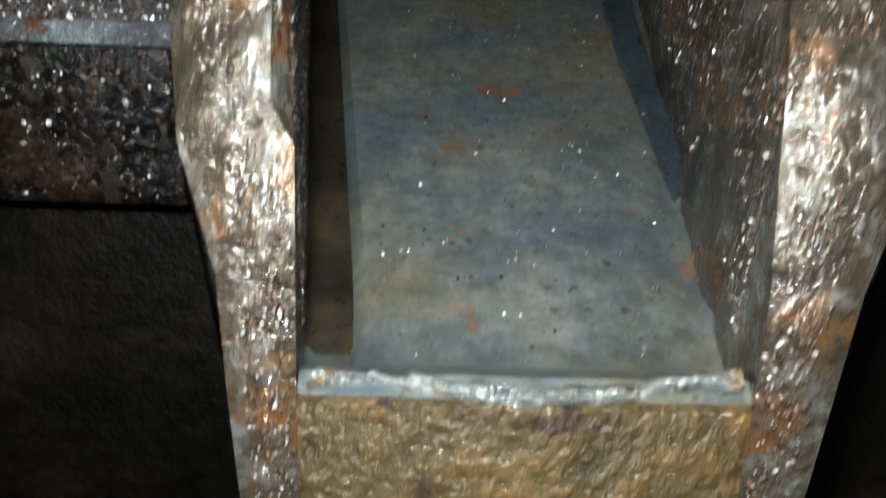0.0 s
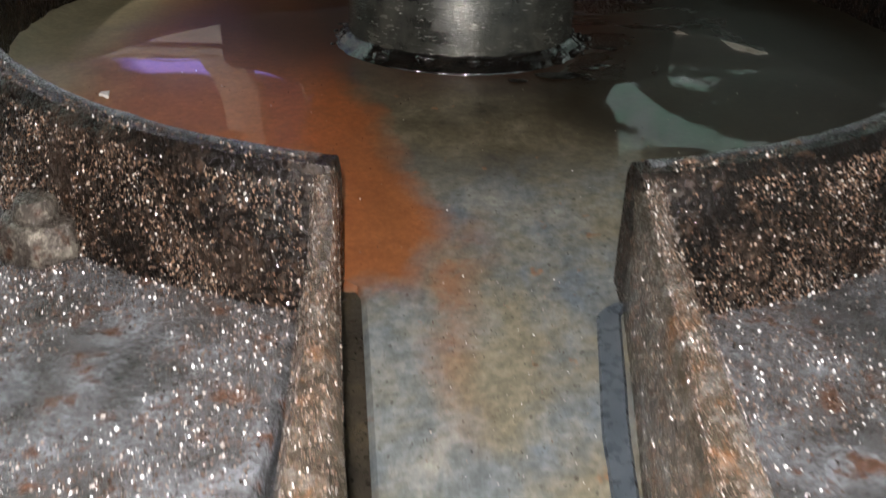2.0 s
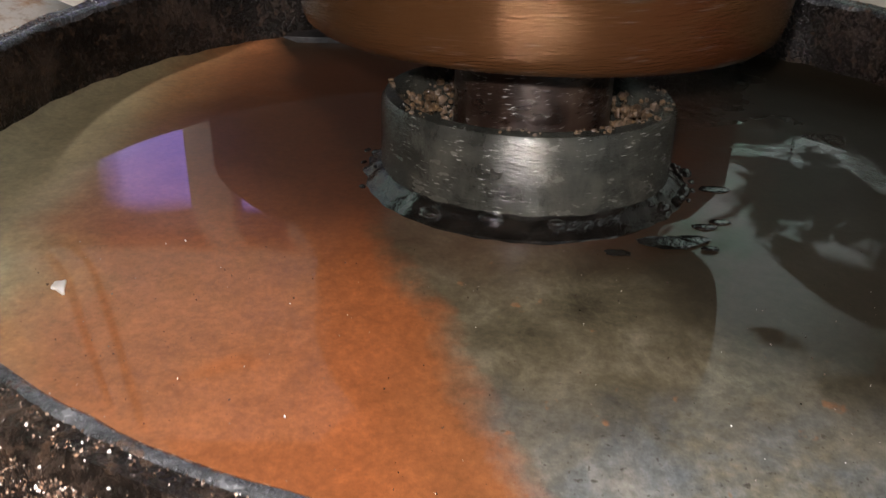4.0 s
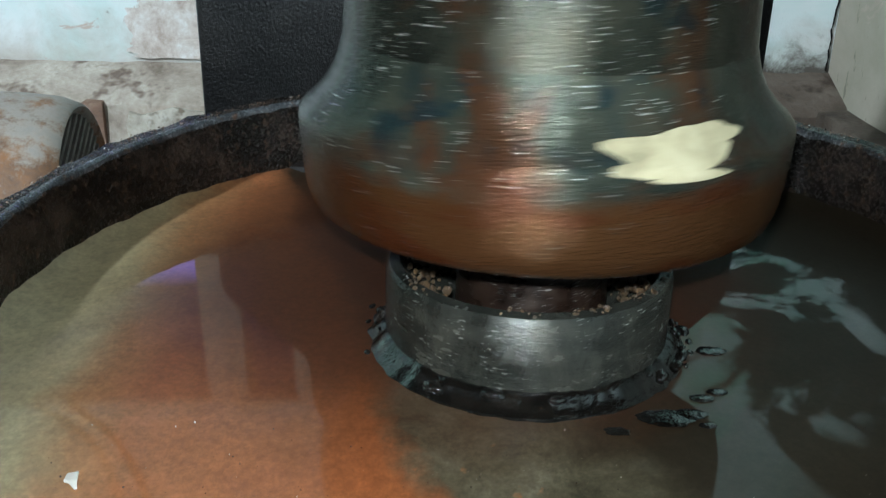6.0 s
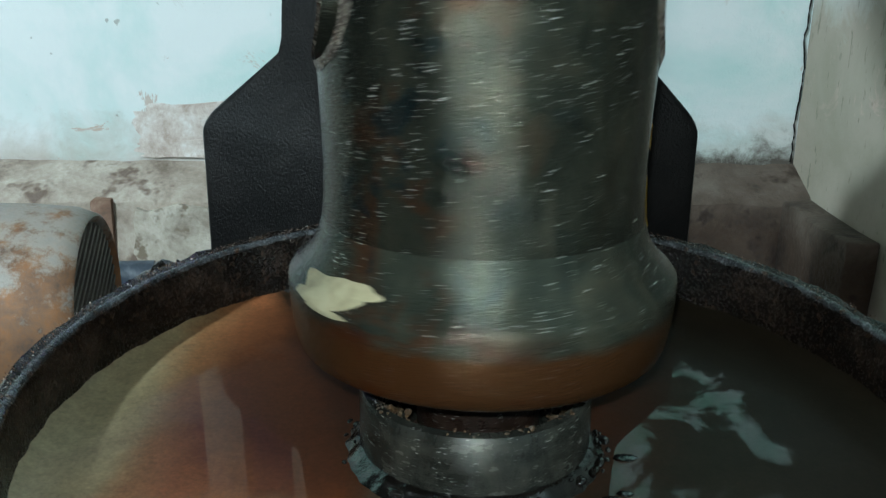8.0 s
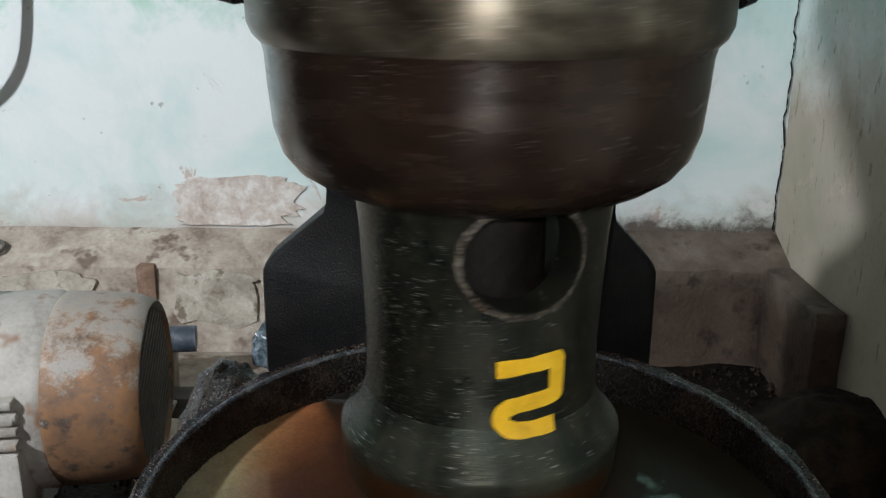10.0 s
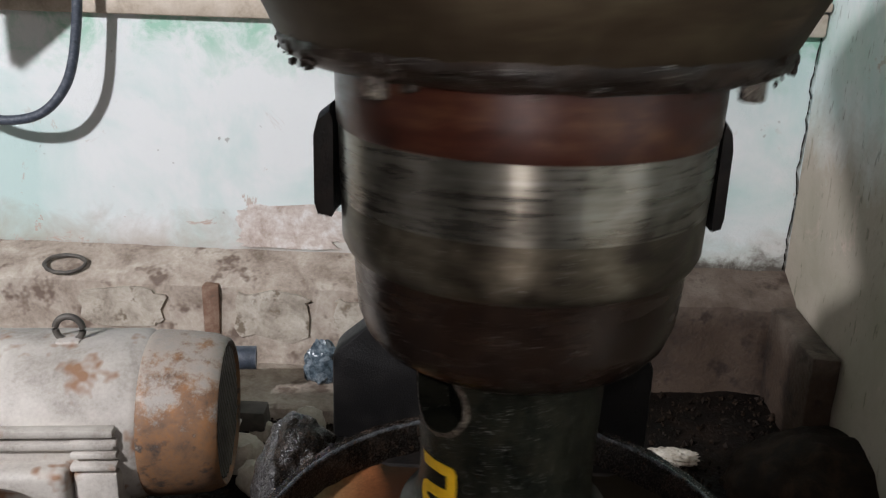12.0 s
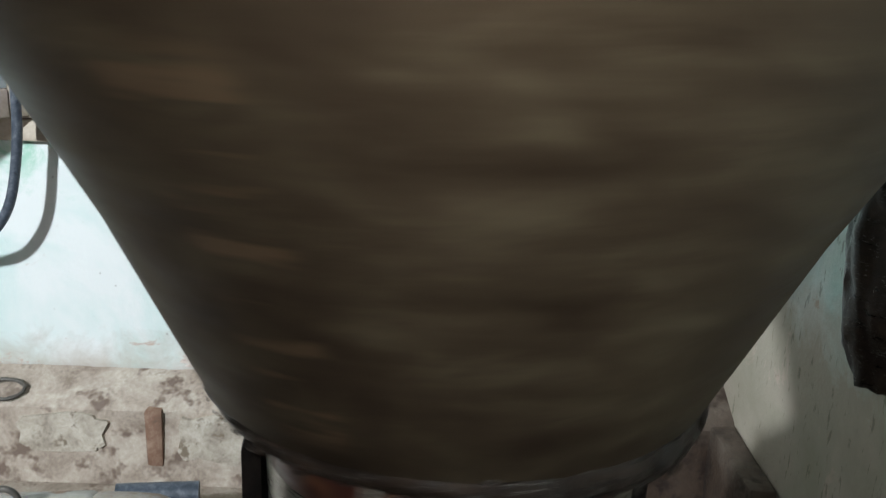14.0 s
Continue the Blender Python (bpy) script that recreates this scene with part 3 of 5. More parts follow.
def lump(x, y, z, sx, sy, sz, amount, scale, seed, levels=4):
    bm = bmesh.new()
    bmesh.ops.create_icosphere(bm, subdivisions=levels, radius=1)
    for v in bm.verts:
        n = v.co.normalized()
        v.co *= 1 + amount * noise.fractal(n * scale + Vector((seed, 0, 0)), 0.7, 2.0, 4)
        v.co = Vector((x + v.co.x * sx, y + v.co.y * sy, max(z + v.co.z * sz, z - sz * 0.8)))
    return bm


def carved(ob, cutters):
    """Cut the given meshes out of ob, for good."""
    for bm in cutters:
        c = mesh_object("cutter", bm, ob.data.materials[0])
        c.parent, c.matrix_world = ob.parent, ob.matrix_world
        mod = ob.modifiers.new("cut", "BOOLEAN")
        mod.operation, mod.solver, mod.object = "DIFFERENCE", "EXACT", c
        bpy.context.view_layer.update()
        me = bpy.data.meshes.new_from_object(ob.evaluated_get(bpy.context.evaluated_depsgraph_get()))
        ob.modifiers.clear()
        ob.data = me
        bpy.data.objects.remove(c)
    ob.data.shade_smooth()
    ob.data.set_sharp_from_angle(angle=radians(38))
    return ob


# ---- the room ----
X0, X1, Y0, Y1, H = -3.1, 0.81, -2.15, 2.12, 2.75


def setting(name, bm, material, label, category):
    return tagged(mesh_object(name, bm, material), label, category, "", "structure")


def grid_sheet(x0, x1, y0, y1, z, nx, ny, amount, scale):
    bm = bmesh.new()
    vs = [[bm.verts.new((x0 + (x1 - x0) * i / nx, y0 + (y1 - y0) * j / ny, z)) for i in range(nx + 1)] for j in range(ny + 1)]
    for j in range(ny):
        for i in range(nx):
            bm.faces.new((vs[j][i], vs[j][i + 1], vs[j + 1][i + 1], vs[j + 1][i]))
    for v in bm.verts:
        v.co.z += amount * noise.fractal(v.co * scale, 0.8, 2.0, 4)
    return bm


def build_room():
    setting("floor", grid_sheet(X0 - 0.1, 2.2, Y0 - 0.1, Y1 + 0.1, 0.015, 150, 120, 0.018, 4.0), M_SOIL, "black oil-soaked earth floor littered with grit", "floor")
    # back wall, with the window's opening
    wx0, wx1, wz0, wz1 = -1.75, -0.32, 1.02, 1.75
    bm = box(X0, wx0, Y1, Y1 + 0.2, 0, H)
    add_box(bm, wx1, X1 + 0.2, Y1, Y1 + 0.2, 0, H)
    add_box(bm, wx0, wx1, Y1, Y1 + 0.2, 0, wz0 - 0.002)
    add_box(bm, wx0, wx1, Y1, Y1 + 0.2, wz1, H)
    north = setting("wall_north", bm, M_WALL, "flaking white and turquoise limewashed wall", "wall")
    for x0, x1, z0, z1, seed in ((-0.67, -0.36, 0.34, 0.445, 2), (-0.66, -0.40, 0.322, 0.362, 5)):
        ring = []
        for u in np.linspace(0, 2 * math.pi, 61)[:-1]:
            q = 1 + 0.22 * noise.fractal(Vector((math.cos(u) * 2.5, math.sin(u) * 2.5, seed)), 0.7, 2, 4)
            ring.append(((x0 + x1) / 2 + (x1 - x0) / 2 * q * math.copysign(abs(math.cos(u)) ** 0.6, math.cos(u)), (z0 + z1) / 2 + (z1 - z0) / 2 * q * math.copysign(abs(math.sin(u)) ** 0.6, math.sin(u))))
        part("bare_patch", prism(ring, (Y1 - 0.003 - 0.001 * seed, Y1 + 0.01)), M_FLAKE, north, "pinkish patch where the limewash has flaked off")
    setting("wall_east", box(X1, X1 + 0.2, -0.75, Y1 - 0.003, 0, H), M_WALL_R, "stained white limewashed wall with mould spots", "wall")
    setting("wall_east_return", box(X1 + 0.2, 2.0, -0.75, -0.55, 0, H), M_DARK_WALLS, "plain wall out of view, dark to cut bounced light", "wall")
    setting("wall_east_front", box(2.0, 2.2, Y0, -0.55, 0, H), M_DARK_WALLS, "plain wall out of view, dark to cut bounced light", "wall")
    setting("wall_west", box(X0 - 0.2, X0, Y0, Y1 + 0.2, 0, H), M_DARK_WALLS, "plain wall out of view, dark to cut bounced light", "wall")
    bm = box(X0 - 0.2, 0.85, Y0 - 0.2, Y0, 0, H)
    add_box(bm, 1.75, 2.2, Y0 - 0.2, Y0, 0, H)
    add_box(bm, 0.85, 1.75, Y0 - 0.2, Y0, 2.05, H)
    setting("wall_south", bm, M_DARK_WALLS, "plain wall out of view with an open doorway, dark to cut bounced light", "wall")
    # unseen, added to shade the mill from the bulb
    setting("light_blocking_wall", box(-1.263, -0.50, -0.42, -0.35, 0, H), M_DARK_WALLS, "unseen wall added to keep the bulb's light off the mill", "wall")
    setting("ceiling", box(X0 - 0.2, 2.2, Y0 - 0.2, Y1 + 0.2, H, H + 0.15), M_CEIL, "plain ceiling out of view, dark to cut bounced light", "ceiling")
    # moulding under the window
    bm = box(X0, X1 - 0.003, Y1 - 0.035, Y1 - 0.002, 0.932, 0.99, 0.008)
    add_box(bm, X0, X1 - 0.003, Y1 - 0.05, Y1 - 0.002, 0.993, 1.017, 0.006)
    setting("trim", bm, M_WOOD, "whitewashed plaster band under the window", "moulding")
    # ledge along the foot of the back wall
    bm = bmesh.new()
    n = 160
    rows = []
    for i in range(n + 1):
        x = X0 + (X1 - X0) * i / n
        w = 0.012 * noise.fractal(Vector((x * 6, 1, 0)), 0.7, 2, 4)
        rows.append([bm.verts.new(p) for p in ((x, 1.965 + w, 0.0), (x, 1.985 + w, 0.12), (x, 1.99 + w, 0.252 + w * 0.6), (x, 2.005 + w, 0.268 + w * 0.6), (x, 2.115, 0.315 + w * 0.5), (x, 2.115, 0.0))])
    for a, b in zip(rows, rows[1:]):
        for k in range(5):
            bm.faces.new((a[k], a[k + 1], b[k + 1], b[k]))
    ledge = setting("ledge", bm, M_SHADE_CEMENT, "crumbling brown cement ledge along the wall's foot", "ledge")
    bm = roughen(box(-0.735, -0.690, 1.972, 2.01, 0.10, 0.262, 0.006), 0.006, 30)
    part("brick", bm, M_BRICK, ledge, "bare red brick end")
    rng = random.Random(8)
    for x0, x1, z0, z1 in ((-0.675, -0.43, 0.10, 0.255), (-1.08, -0.82, 0.12, 0.25), (-0.40, -0.22, 0.13, 0.24)):
        out = [((x0 + x1) / 2 + (x1 - x0) / 2 * math.copysign(abs(math.cos(u)) ** 0.5, math.cos(u)) * rng.uniform(0.75, 1.0), (z0 + z1) / 2 + (z1 - z0) / 2 * math.copysign(abs(math.sin(u)) ** 0.5, math.sin(u)) * rng.uniform(0.7, 1.0)) for u in np.linspace(0, 2 * math.pi, 25)[:-1]]
        part("plaster_patch", roughen(prism(out, (1.979, 1.999)), 0.004, 30), M_PATCH, ledge, "paler rough plaster patch")
    bm = box(0.742, X1 - 0.004, 1.67, 1.985, 0.0, 0.265, 0.005)
    bmesh.ops.subdivide_edges(bm, edges=bm.edges[:], cuts=3, use_grid_fill=True)
    setting("ledge_return", roughen(bm, 0.005, 14), M_SHADE_CEMENT, "stub of brown cement ledge in the corner", "ledge")
    # low sill between floor and ledge
    bm = roughen(box(-3.0, -0.30, 1.72, 1.97, 0.0, 0.055, 0.02), 0.006, 12)
    setting("footing", bm, M_CEMENT, "pale dusty cement footing below the ledge", "footing")
    # crack in the corner
    pts = [(X1 - 0.008 + 0.012 * noise.fractal(Vector((0, 0, z * 9)), 0.8, 2, 4), Y1 - 0.006, z) for z in np.linspace(0.32, 1.15, 60)]
    setting("corner_crack", tube(pts, 0.0019, 6), M_DARK, "dark jagged crack down the corner", "crack")


def build_window():
    w = empty("window_1", -1.08, Y1, 1.02, "barred wooden window, dark blue beyond", "window", "", "structure")
    x0, x1, z0, z1 = -0.67, 0.76, 0.0, 0.73
    for nm, b in (("window_sill", (x0, x1, -0.05, 0.19, z0 - 0.001, z0 + 0.022)), ("frame_side", (x0, x0 + 0.05, 0.0, 0.1, z0 + 0.024, z1)),
                  ("frame_side", (x1 - 0.05, x1, 0.0, 0.1, z0 + 0.024, z1)), ("frame_top", (x0 + 0.051, x1 - 0.051, 0.0, 0.1, z1 - 0.05, z1))):
        part(nm, box(*b, 0.004), M_WOOD, w)
    part("mullion", box(0.49, 0.59, 0.0, 0.1, 0.024, z1 - 0.051, 0.004), M_WOOD, w)
    part("bar", tube([(x0 + 0.03, 0.05, 0.085), (x1 - 0.03, 0.05, 0.080)], 0.009, 8), M_WOOD, w)
    bm = box(-2.3, 0.2, Y1 + 0.26, Y1 + 0.28, 0.4, 2.4)
    setting("backdrop", bm, M_BEYOND, "dark blue dusk outside the window", "backdrop")
    s = empty("window_shutter", -1.0, Y1 - 0.03, 1.0, "open wooden window shutter with a grey panel", "shutter")
    s.rotation_euler = (0, 0, radians(47))
    part("panel", box(-0.47, -0.06, -0.012, 0.008, 0.07, 0.64), M_PANEL, s, "grey-blue shutter panel")
    part("stile", box(-0.058, 0.0, -0.018, 0.016, 0.0, 0.71, 0.004), M_WOOD, s)
    part("stile", box(-0.53, -0.472, -0.018, 0.016, 0.0, 0.71, 0.004), M_WOOD, s)
    part("rail", box(-0.47, -0.06, -0.018, 0.016, 0.0, 0.068, 0.004), M_WOOD, s)
    part("rail", box(-0.47, -0.06, -0.018, 0.016, 0.642, 0.71, 0.004), M_WOOD, s)


def build_cable():
    pts = glide([(-0.986, 2.025, 2.76), (-0.991, 2.025, 1.938), (-1.0, 2.015, 1.447), (-1.002, 2.015, 1.097), (-1.014, 2.015, 0.916), (-1.053, 2.005, 0.763), (-1.149, 1.995, 0.681), (-1.321, 2.005, 0.693), (-1.524, 2.025, 0.841), (-1.586, 2.045, 1.311), (-1.627, 2.065, 2.76)], 110)
    tagged(mesh_object("hanging_cable", tube(pts, 0.0125, 10), M_RUBBER), "dark blue rubber cable hanging in a loop from the ceiling", "cable")


# ---- the mill ----


def rim_z(y):
    return 0.507 + 0.070 * (y - 0.31)


def floor_z(y):
    return 0.484 - 0.135 * max(0.0, 0.5 - y) + 0.035 * max(0.0, y - 0.5)


def rim_out(a):
    """How much farther out the rim stands towards the spout."""
    return 0.012 * max(0.0, -math.sin(a)) ** 3


def half_left(y):
    return -0.040 + (0.31 - y) * 0.119


def half_right(y):
    return 0.0595 - (0.31 - y) * 0.097


FIN = [(0.316, 0.5055), (0.30, 0.505), (0.26, 0.504), (0.22, 0.503), (0.185, 0.502), (0.16, 0.501), (0.14, 0.499), (0.125, 0.495), (0.114, 0.489), (0.105, 0.480), (0.098, 0.468), (0.093, 0.453), (0.090, 0.437), (0.0888, 0.415), (0.0885, 0.37)]


def fin_top(y):
    for (y1, z1), (y0, z0) in zip(FIN, FIN[1:]):
        if y0 <= y <= y1:
            return z0 + (z1 - z0) * (y - y0) / (y1 - y0)
    return FIN[0][1]


def build_pan():
    pan = empty("oil_pan", RX, RY, 0.0, "round cast-iron oil pan with a spout, oily and rusty", "pan")
    inv = Matrix.Translation((-RX, -RY, 0))
    # floor: rings out to the wall, then on into the spout
    bm = bmesh.new()
    steps, rad = 120, [0.03, 0.06, 0.09, 0.12, 0.15, 0.18, 0.21, 0.235, 0.255, 0.268, 0.279]
    rings = []
    for r in rad:
        ring = []
        for i in range(steps):
            a = 2 * math.pi * i / steps
            x, y = RX + r * math.cos(a), RY + r * math.sin(a)
            ring.append(bm.verts.new((x, y, floor_z(y) + (0.006 if r > 0.26 and (abs(x - 0.012) > 0.06 or y > 0.5) else 0))))
        rings.append(ring)
    for a, b in zip(rings, rings[1:]):
        for i in range(steps):
            bm.faces.new((a[i], a[(i + 1) % steps], b[(i + 1) % steps], b[i]))
    bm.transform(inv)
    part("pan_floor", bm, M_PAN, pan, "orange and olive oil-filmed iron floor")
    # spout floor, with its lip turned down
    bm = bmesh.new()
    rows = []
    stations = [(y, floor_z(y) - 0.0002, 0.0) for y in np.linspace(0.330, 0.105, 22)] + [(0.0985, 0.4335, 0), (0.0950, 0.4350, 0), (0.0930, 0.4343, 0), (0.0922, 0.4320, 0), (0.0922, 0.428, 0)]
    for y, z, _ in stations:
        yy = max(y, 0.1)
        l, r = half_left(yy) - 0.004, half_right(yy) + 0.004
        row = []
        for k in range(13):
            x = (l, l + 0.004, l + 0.009, l + 0.010, l + 0.012)[k] if k < 5 else (r - 0.012, r - 0.004, r)[k - 10] if k > 9 else l + 0.012 + (r - l - 0.024) * (k - 4) / 6
            sunk = (-0.004, -0.006, -0.006, -0.002, 0.0)[k] if k < 5 else (0.0, -0.003, 0.003)[k - 10] if k > 9 else 0.0
            row.append(bm.verts.new((x, y, z + sunk * min(1.0, max(0.0, (0.32 - y) / 0.01)) * min(1.0, max(0.0, (y - 0.098) / 0.03)))))
        rows.append(row)
    for a, b in zip(rows, rows[1:]):
        for k in range(12):
            bm.faces.new((a[k], a[k + 1], b[k + 1], b[k]))
    bm.transform(inv)
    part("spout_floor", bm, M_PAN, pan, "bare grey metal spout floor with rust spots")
    # the wall round the pan, open at the spout
    prof = [(0.262, -0.075), (0.2625, -0.006), (0.2655, 0.0), (0.276, 0.001), (0.280, -0.004), (0.284, -0.02), (0.288, -0.055), (0.289, -0.085), (0.27, -0.11)]
    bm = bmesh.new()
    a0, a1 = math.atan2(-0.2745, -0.0494), math.atan2(-0.2774, 0.0517)
    span = 2 * math.pi - (a1 - a0)
    n = 180
    rings = []
    for i in range(n + 1):
        a = a1 + span * i / n
        ring = []
        for k, (r, dz) in enumerate(prof):
            d = 0.0018 * noise.fractal(Vector((math.cos(a) * 14, math.sin(a) * 14, k * 0.8)), 0.8, 2, 3)
            x, y = RX + (r + d + rim_out(a)) * math.cos(a), RY + (r + d + rim_out(a)) * math.sin(a)
            ring.append(bm.verts.new((x, y, rim_z(y) + dz + d)))
        rings.append(ring)
    for a, b in zip(rings, rings[1:]):
        for k in range(len(prof)):
            bm.faces.new((a[k], a[(k + 1) % len(prof)], b[(k + 1) % len(prof)], b[k]))
    bm.faces.new(rings[0][::-1])
    bm.faces.new(rings[-1])
    bm.transform(inv)
    part("pan_wall", bm, M_CAST, pan, "thick rounded iron rim, black and oily")
    # the rim's worn inner edge, its highlight put in as a pale tube
    pts = []
    for i in range(n + 1):
        a = a1 + 0.02 + (span - 0.04) * i / n
        r = 0.2675 + rim_out(a) + 0.0008 * noise.noise(Vector((math.cos(a) * 20, math.sin(a) * 20, 0)))
        y = RY + r * math.sin(a)
        pts.append((RX + r * math.cos(a), y, rim_z(y) - 0.0022))
    bm = roughen(tube(pts, 0.0035, 10), 0.0006, 160)
    bm.transform(inv)
    part("rim_edge", bm, M_EDGE_SHINE, pan, "worn edge of the rim, its highlight painted pale")
    # the spout's two side walls, rounded down to the lip
    for side in (-1, 1):
        bm = bmesh.new()
        rows = []
        for y, top in FIN:
            inner = (half_left(max(y, 0.1)) if side < 0 else half_right(max(y, 0.1)))
            lo = min(floor_z(y) - 0.05, top - 0.02)
            row = []
            wid = 0.0105 + 0.0025 * min(1.0, max(0.0, (0.22 - y) / 0.1)) - (0.003 if y < 0.095 else 0.0)
            wid += (0.003 if side < 0 else 0.0055) * min(1.0, max(0.0, (0.26 - y) / 0.1))
            wid -= (0.0075 if side < 0 else 0.0115) * min(1.0, max(0.0, (0.490 - top) / 0.11))
            under = 0.011 * min(1.0, max(0.0, (0.175 - y) / 0.05))
            for u, v in ((0.0, 0.0), (0.002 * side, 0.75), (0.001 * side, 0.95), (0.004 * side, 1.0), (side * (wid - 0.003), 1.0), (side * wid, 0.95), (side * (wid + 0.003 - under), 0.0)):
                d = 0.0016 * noise.fractal(Vector((y * 60, u * 200, v * 4 + side)), 0.8, 2, 3)
                row.append(bm.verts.new((inner + u + d, y, lo + (top - lo) * v + d)))
            rows.append(row)
        for a, b in zip(rows, rows[1:]):
            for k in range(6):
                bm.faces.new((a[k], a[k + 1], b[k + 1], b[k]))
        bm.faces.new(rows[0])
        bm.faces.new(rows[-1])
        bm.transform(inv)
        part("spout_wall", bm, M_TROUGH_WALL, pan, "worn, rust-flecked side wall of the spout")
    # shade of the spout's walls, put in as a dark and a blue-grey strip
    for nm, mat, lab, off0, off1, ya, yb, dz, half in (("left_shade_strip", M_SHADE_BROWN, "dark strip of painted shade along the spout floor", -0.0026, 0.0078, 0.0995, 0.312, -0.0026, half_left), ("right_shade_strip", M_SHADE_BLUE, "blue-grey strip of painted shade along the spout floor", -0.0095, -0.0005, 0.15, 0.305, 0.0004, half_right)):
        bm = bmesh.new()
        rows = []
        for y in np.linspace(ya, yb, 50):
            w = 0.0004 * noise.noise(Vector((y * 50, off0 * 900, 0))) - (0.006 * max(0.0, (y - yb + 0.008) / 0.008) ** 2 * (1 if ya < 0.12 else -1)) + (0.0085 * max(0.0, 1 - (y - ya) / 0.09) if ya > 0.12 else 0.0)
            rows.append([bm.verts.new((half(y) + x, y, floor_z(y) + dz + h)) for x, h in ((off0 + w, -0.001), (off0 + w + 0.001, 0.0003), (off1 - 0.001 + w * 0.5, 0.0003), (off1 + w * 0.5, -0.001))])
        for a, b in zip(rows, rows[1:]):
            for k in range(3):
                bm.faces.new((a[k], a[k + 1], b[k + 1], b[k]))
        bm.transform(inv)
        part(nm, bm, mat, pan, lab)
    # thin pale bead along the lip
    pts = [(half_left(0.1) + (half_right(0.1) - half_left(0.1)) * u, 0.0935 + 0.0012 * math.sin(u * 9), 0.4338 + 0.0008 * noise.noise(Vector((u * 14, 0, 0))) + (0.0012 if u < 0.5 else 0.0025) * (2 * u - 1) ** 4) for u in np.linspace(0, 1, 60)]
    bm = roughen(tube(pts, 0.0014, 10), 0.0006, 300)
    bm.transform(inv)
    part("lip_bead", bm, M_BEAD, pan, "thin pale bead along the lip")
    # apron under the lip
    bm = bmesh.new()
    add_box(bm, half_left(0.1) - 0.003, half_right(0.1) + 0.003, 0.0905, 0.0932, 0.33, 0.4334, 0.0008)
    add_box(bm, half_left(0.1) - 0.003, half_right(0.1) + 0.003, 0.0934, 0.115, 0.33, 0.4270, 0.001)
    bm.transform(inv)
    part("spout_front", bm, M_LIP, pan, "rust-brown front face under the lip")
    return pan


def build_base():
    ob = empty("machine_base", RX, RY, 0.0, "black greasy cast-iron machine base with bolted flange", "machine base")
    inv = Matrix.Translation((-RX, -RY, 0))
    for x0, x1 in ((-0.31, -0.052), (0.074, 0.33)):
        bm = box(x0, x1, 0.187, 0.42, 0.425, 0.457, 0.004)
        bmesh.ops.subdivide_edges(bm, edges=bm.edges[:], cuts=6, use_grid_fill=True)
        roughen(bm, 0.002, 40)
        bm.transform(inv)
        part("flange", bm, M_FLANGE, ob, "wet grey-brown iron flange")
        bm = box(x0 + 0.002, x1 - 0.002, 0.1825, 0.1862, 0.418, 0.4525, 0.0012)
        bmesh.ops.subdivide_edges(bm, edges=bm.edges[:], cuts=7, use_grid_fill=True)
        roughen(bm, 0.0016, 70)
        bm.transform(inv)
        part("crusted_face", bm, M_CAST, ob, "dark brown crust on the flange's front")
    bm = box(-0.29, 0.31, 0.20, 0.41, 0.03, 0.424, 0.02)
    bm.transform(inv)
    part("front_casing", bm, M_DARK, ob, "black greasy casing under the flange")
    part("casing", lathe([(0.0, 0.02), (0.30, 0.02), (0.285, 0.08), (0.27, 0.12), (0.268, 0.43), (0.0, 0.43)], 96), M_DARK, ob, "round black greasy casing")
    bm = box(-0.20, 0.21, 0.80, 0.915, 0.01, 0.5005, 0.008)
    bm.transform(inv)
    part("pedestal", bm, M_DARK, ob, "black pedestal under the stand")
    return ob


M_FLANGE = grimy("wet_flange", [(0.022, 0.017, 0.014), (0.105, 0.108, 0.115), (0.27, 0.29, 0.32)], 40, (0.05, 0.20), 0.35, 1.0, 420, 0.005, (0.12, 0.056, 0.034), 80, 0.9)


def build_bolts():
    made = None
    for x, y, turn in ((-0.158, 0.335, 12), (0.180, 0.345, 40), (-0.30, 0.41, 0), (0.33, 0.41, 25)):
        if made is None:
            made = empty("flange_bolt", x, y, 0.4575, "greasy hexagonal steel bolt on the flange", "bolt", "flange bolts")
            bm = bmesh.new()
            bmesh.ops.create_cone(bm, cap_ends=True, segments=6, radius1=0.0165, radius2=0.0155, depth=0.016, matrix=Matrix.Translation((0, 0, 0.008)))
            part("nut", roughen(bevelled(bm, 0.0022, 3), 0.0004, 90), M_STEEL, made)
            bm = bmesh.new()
            bmesh.ops.create_cone(bm, cap_ends=True, segments=24, radius1=0.0090, radius2=0.0075, depth=0.009, matrix=Matrix.Translation((0, 0, 0.0195)))
            part("bolt_end", roughen(bevelled(bm, 0.002, 3), 0.001, 110), M_STEEL, made)
            made.rotation_euler = (0, 0, radians(turn))
        else:
            copy_thing(made, pose(x, y, 0.4575, 0, 0, turn))


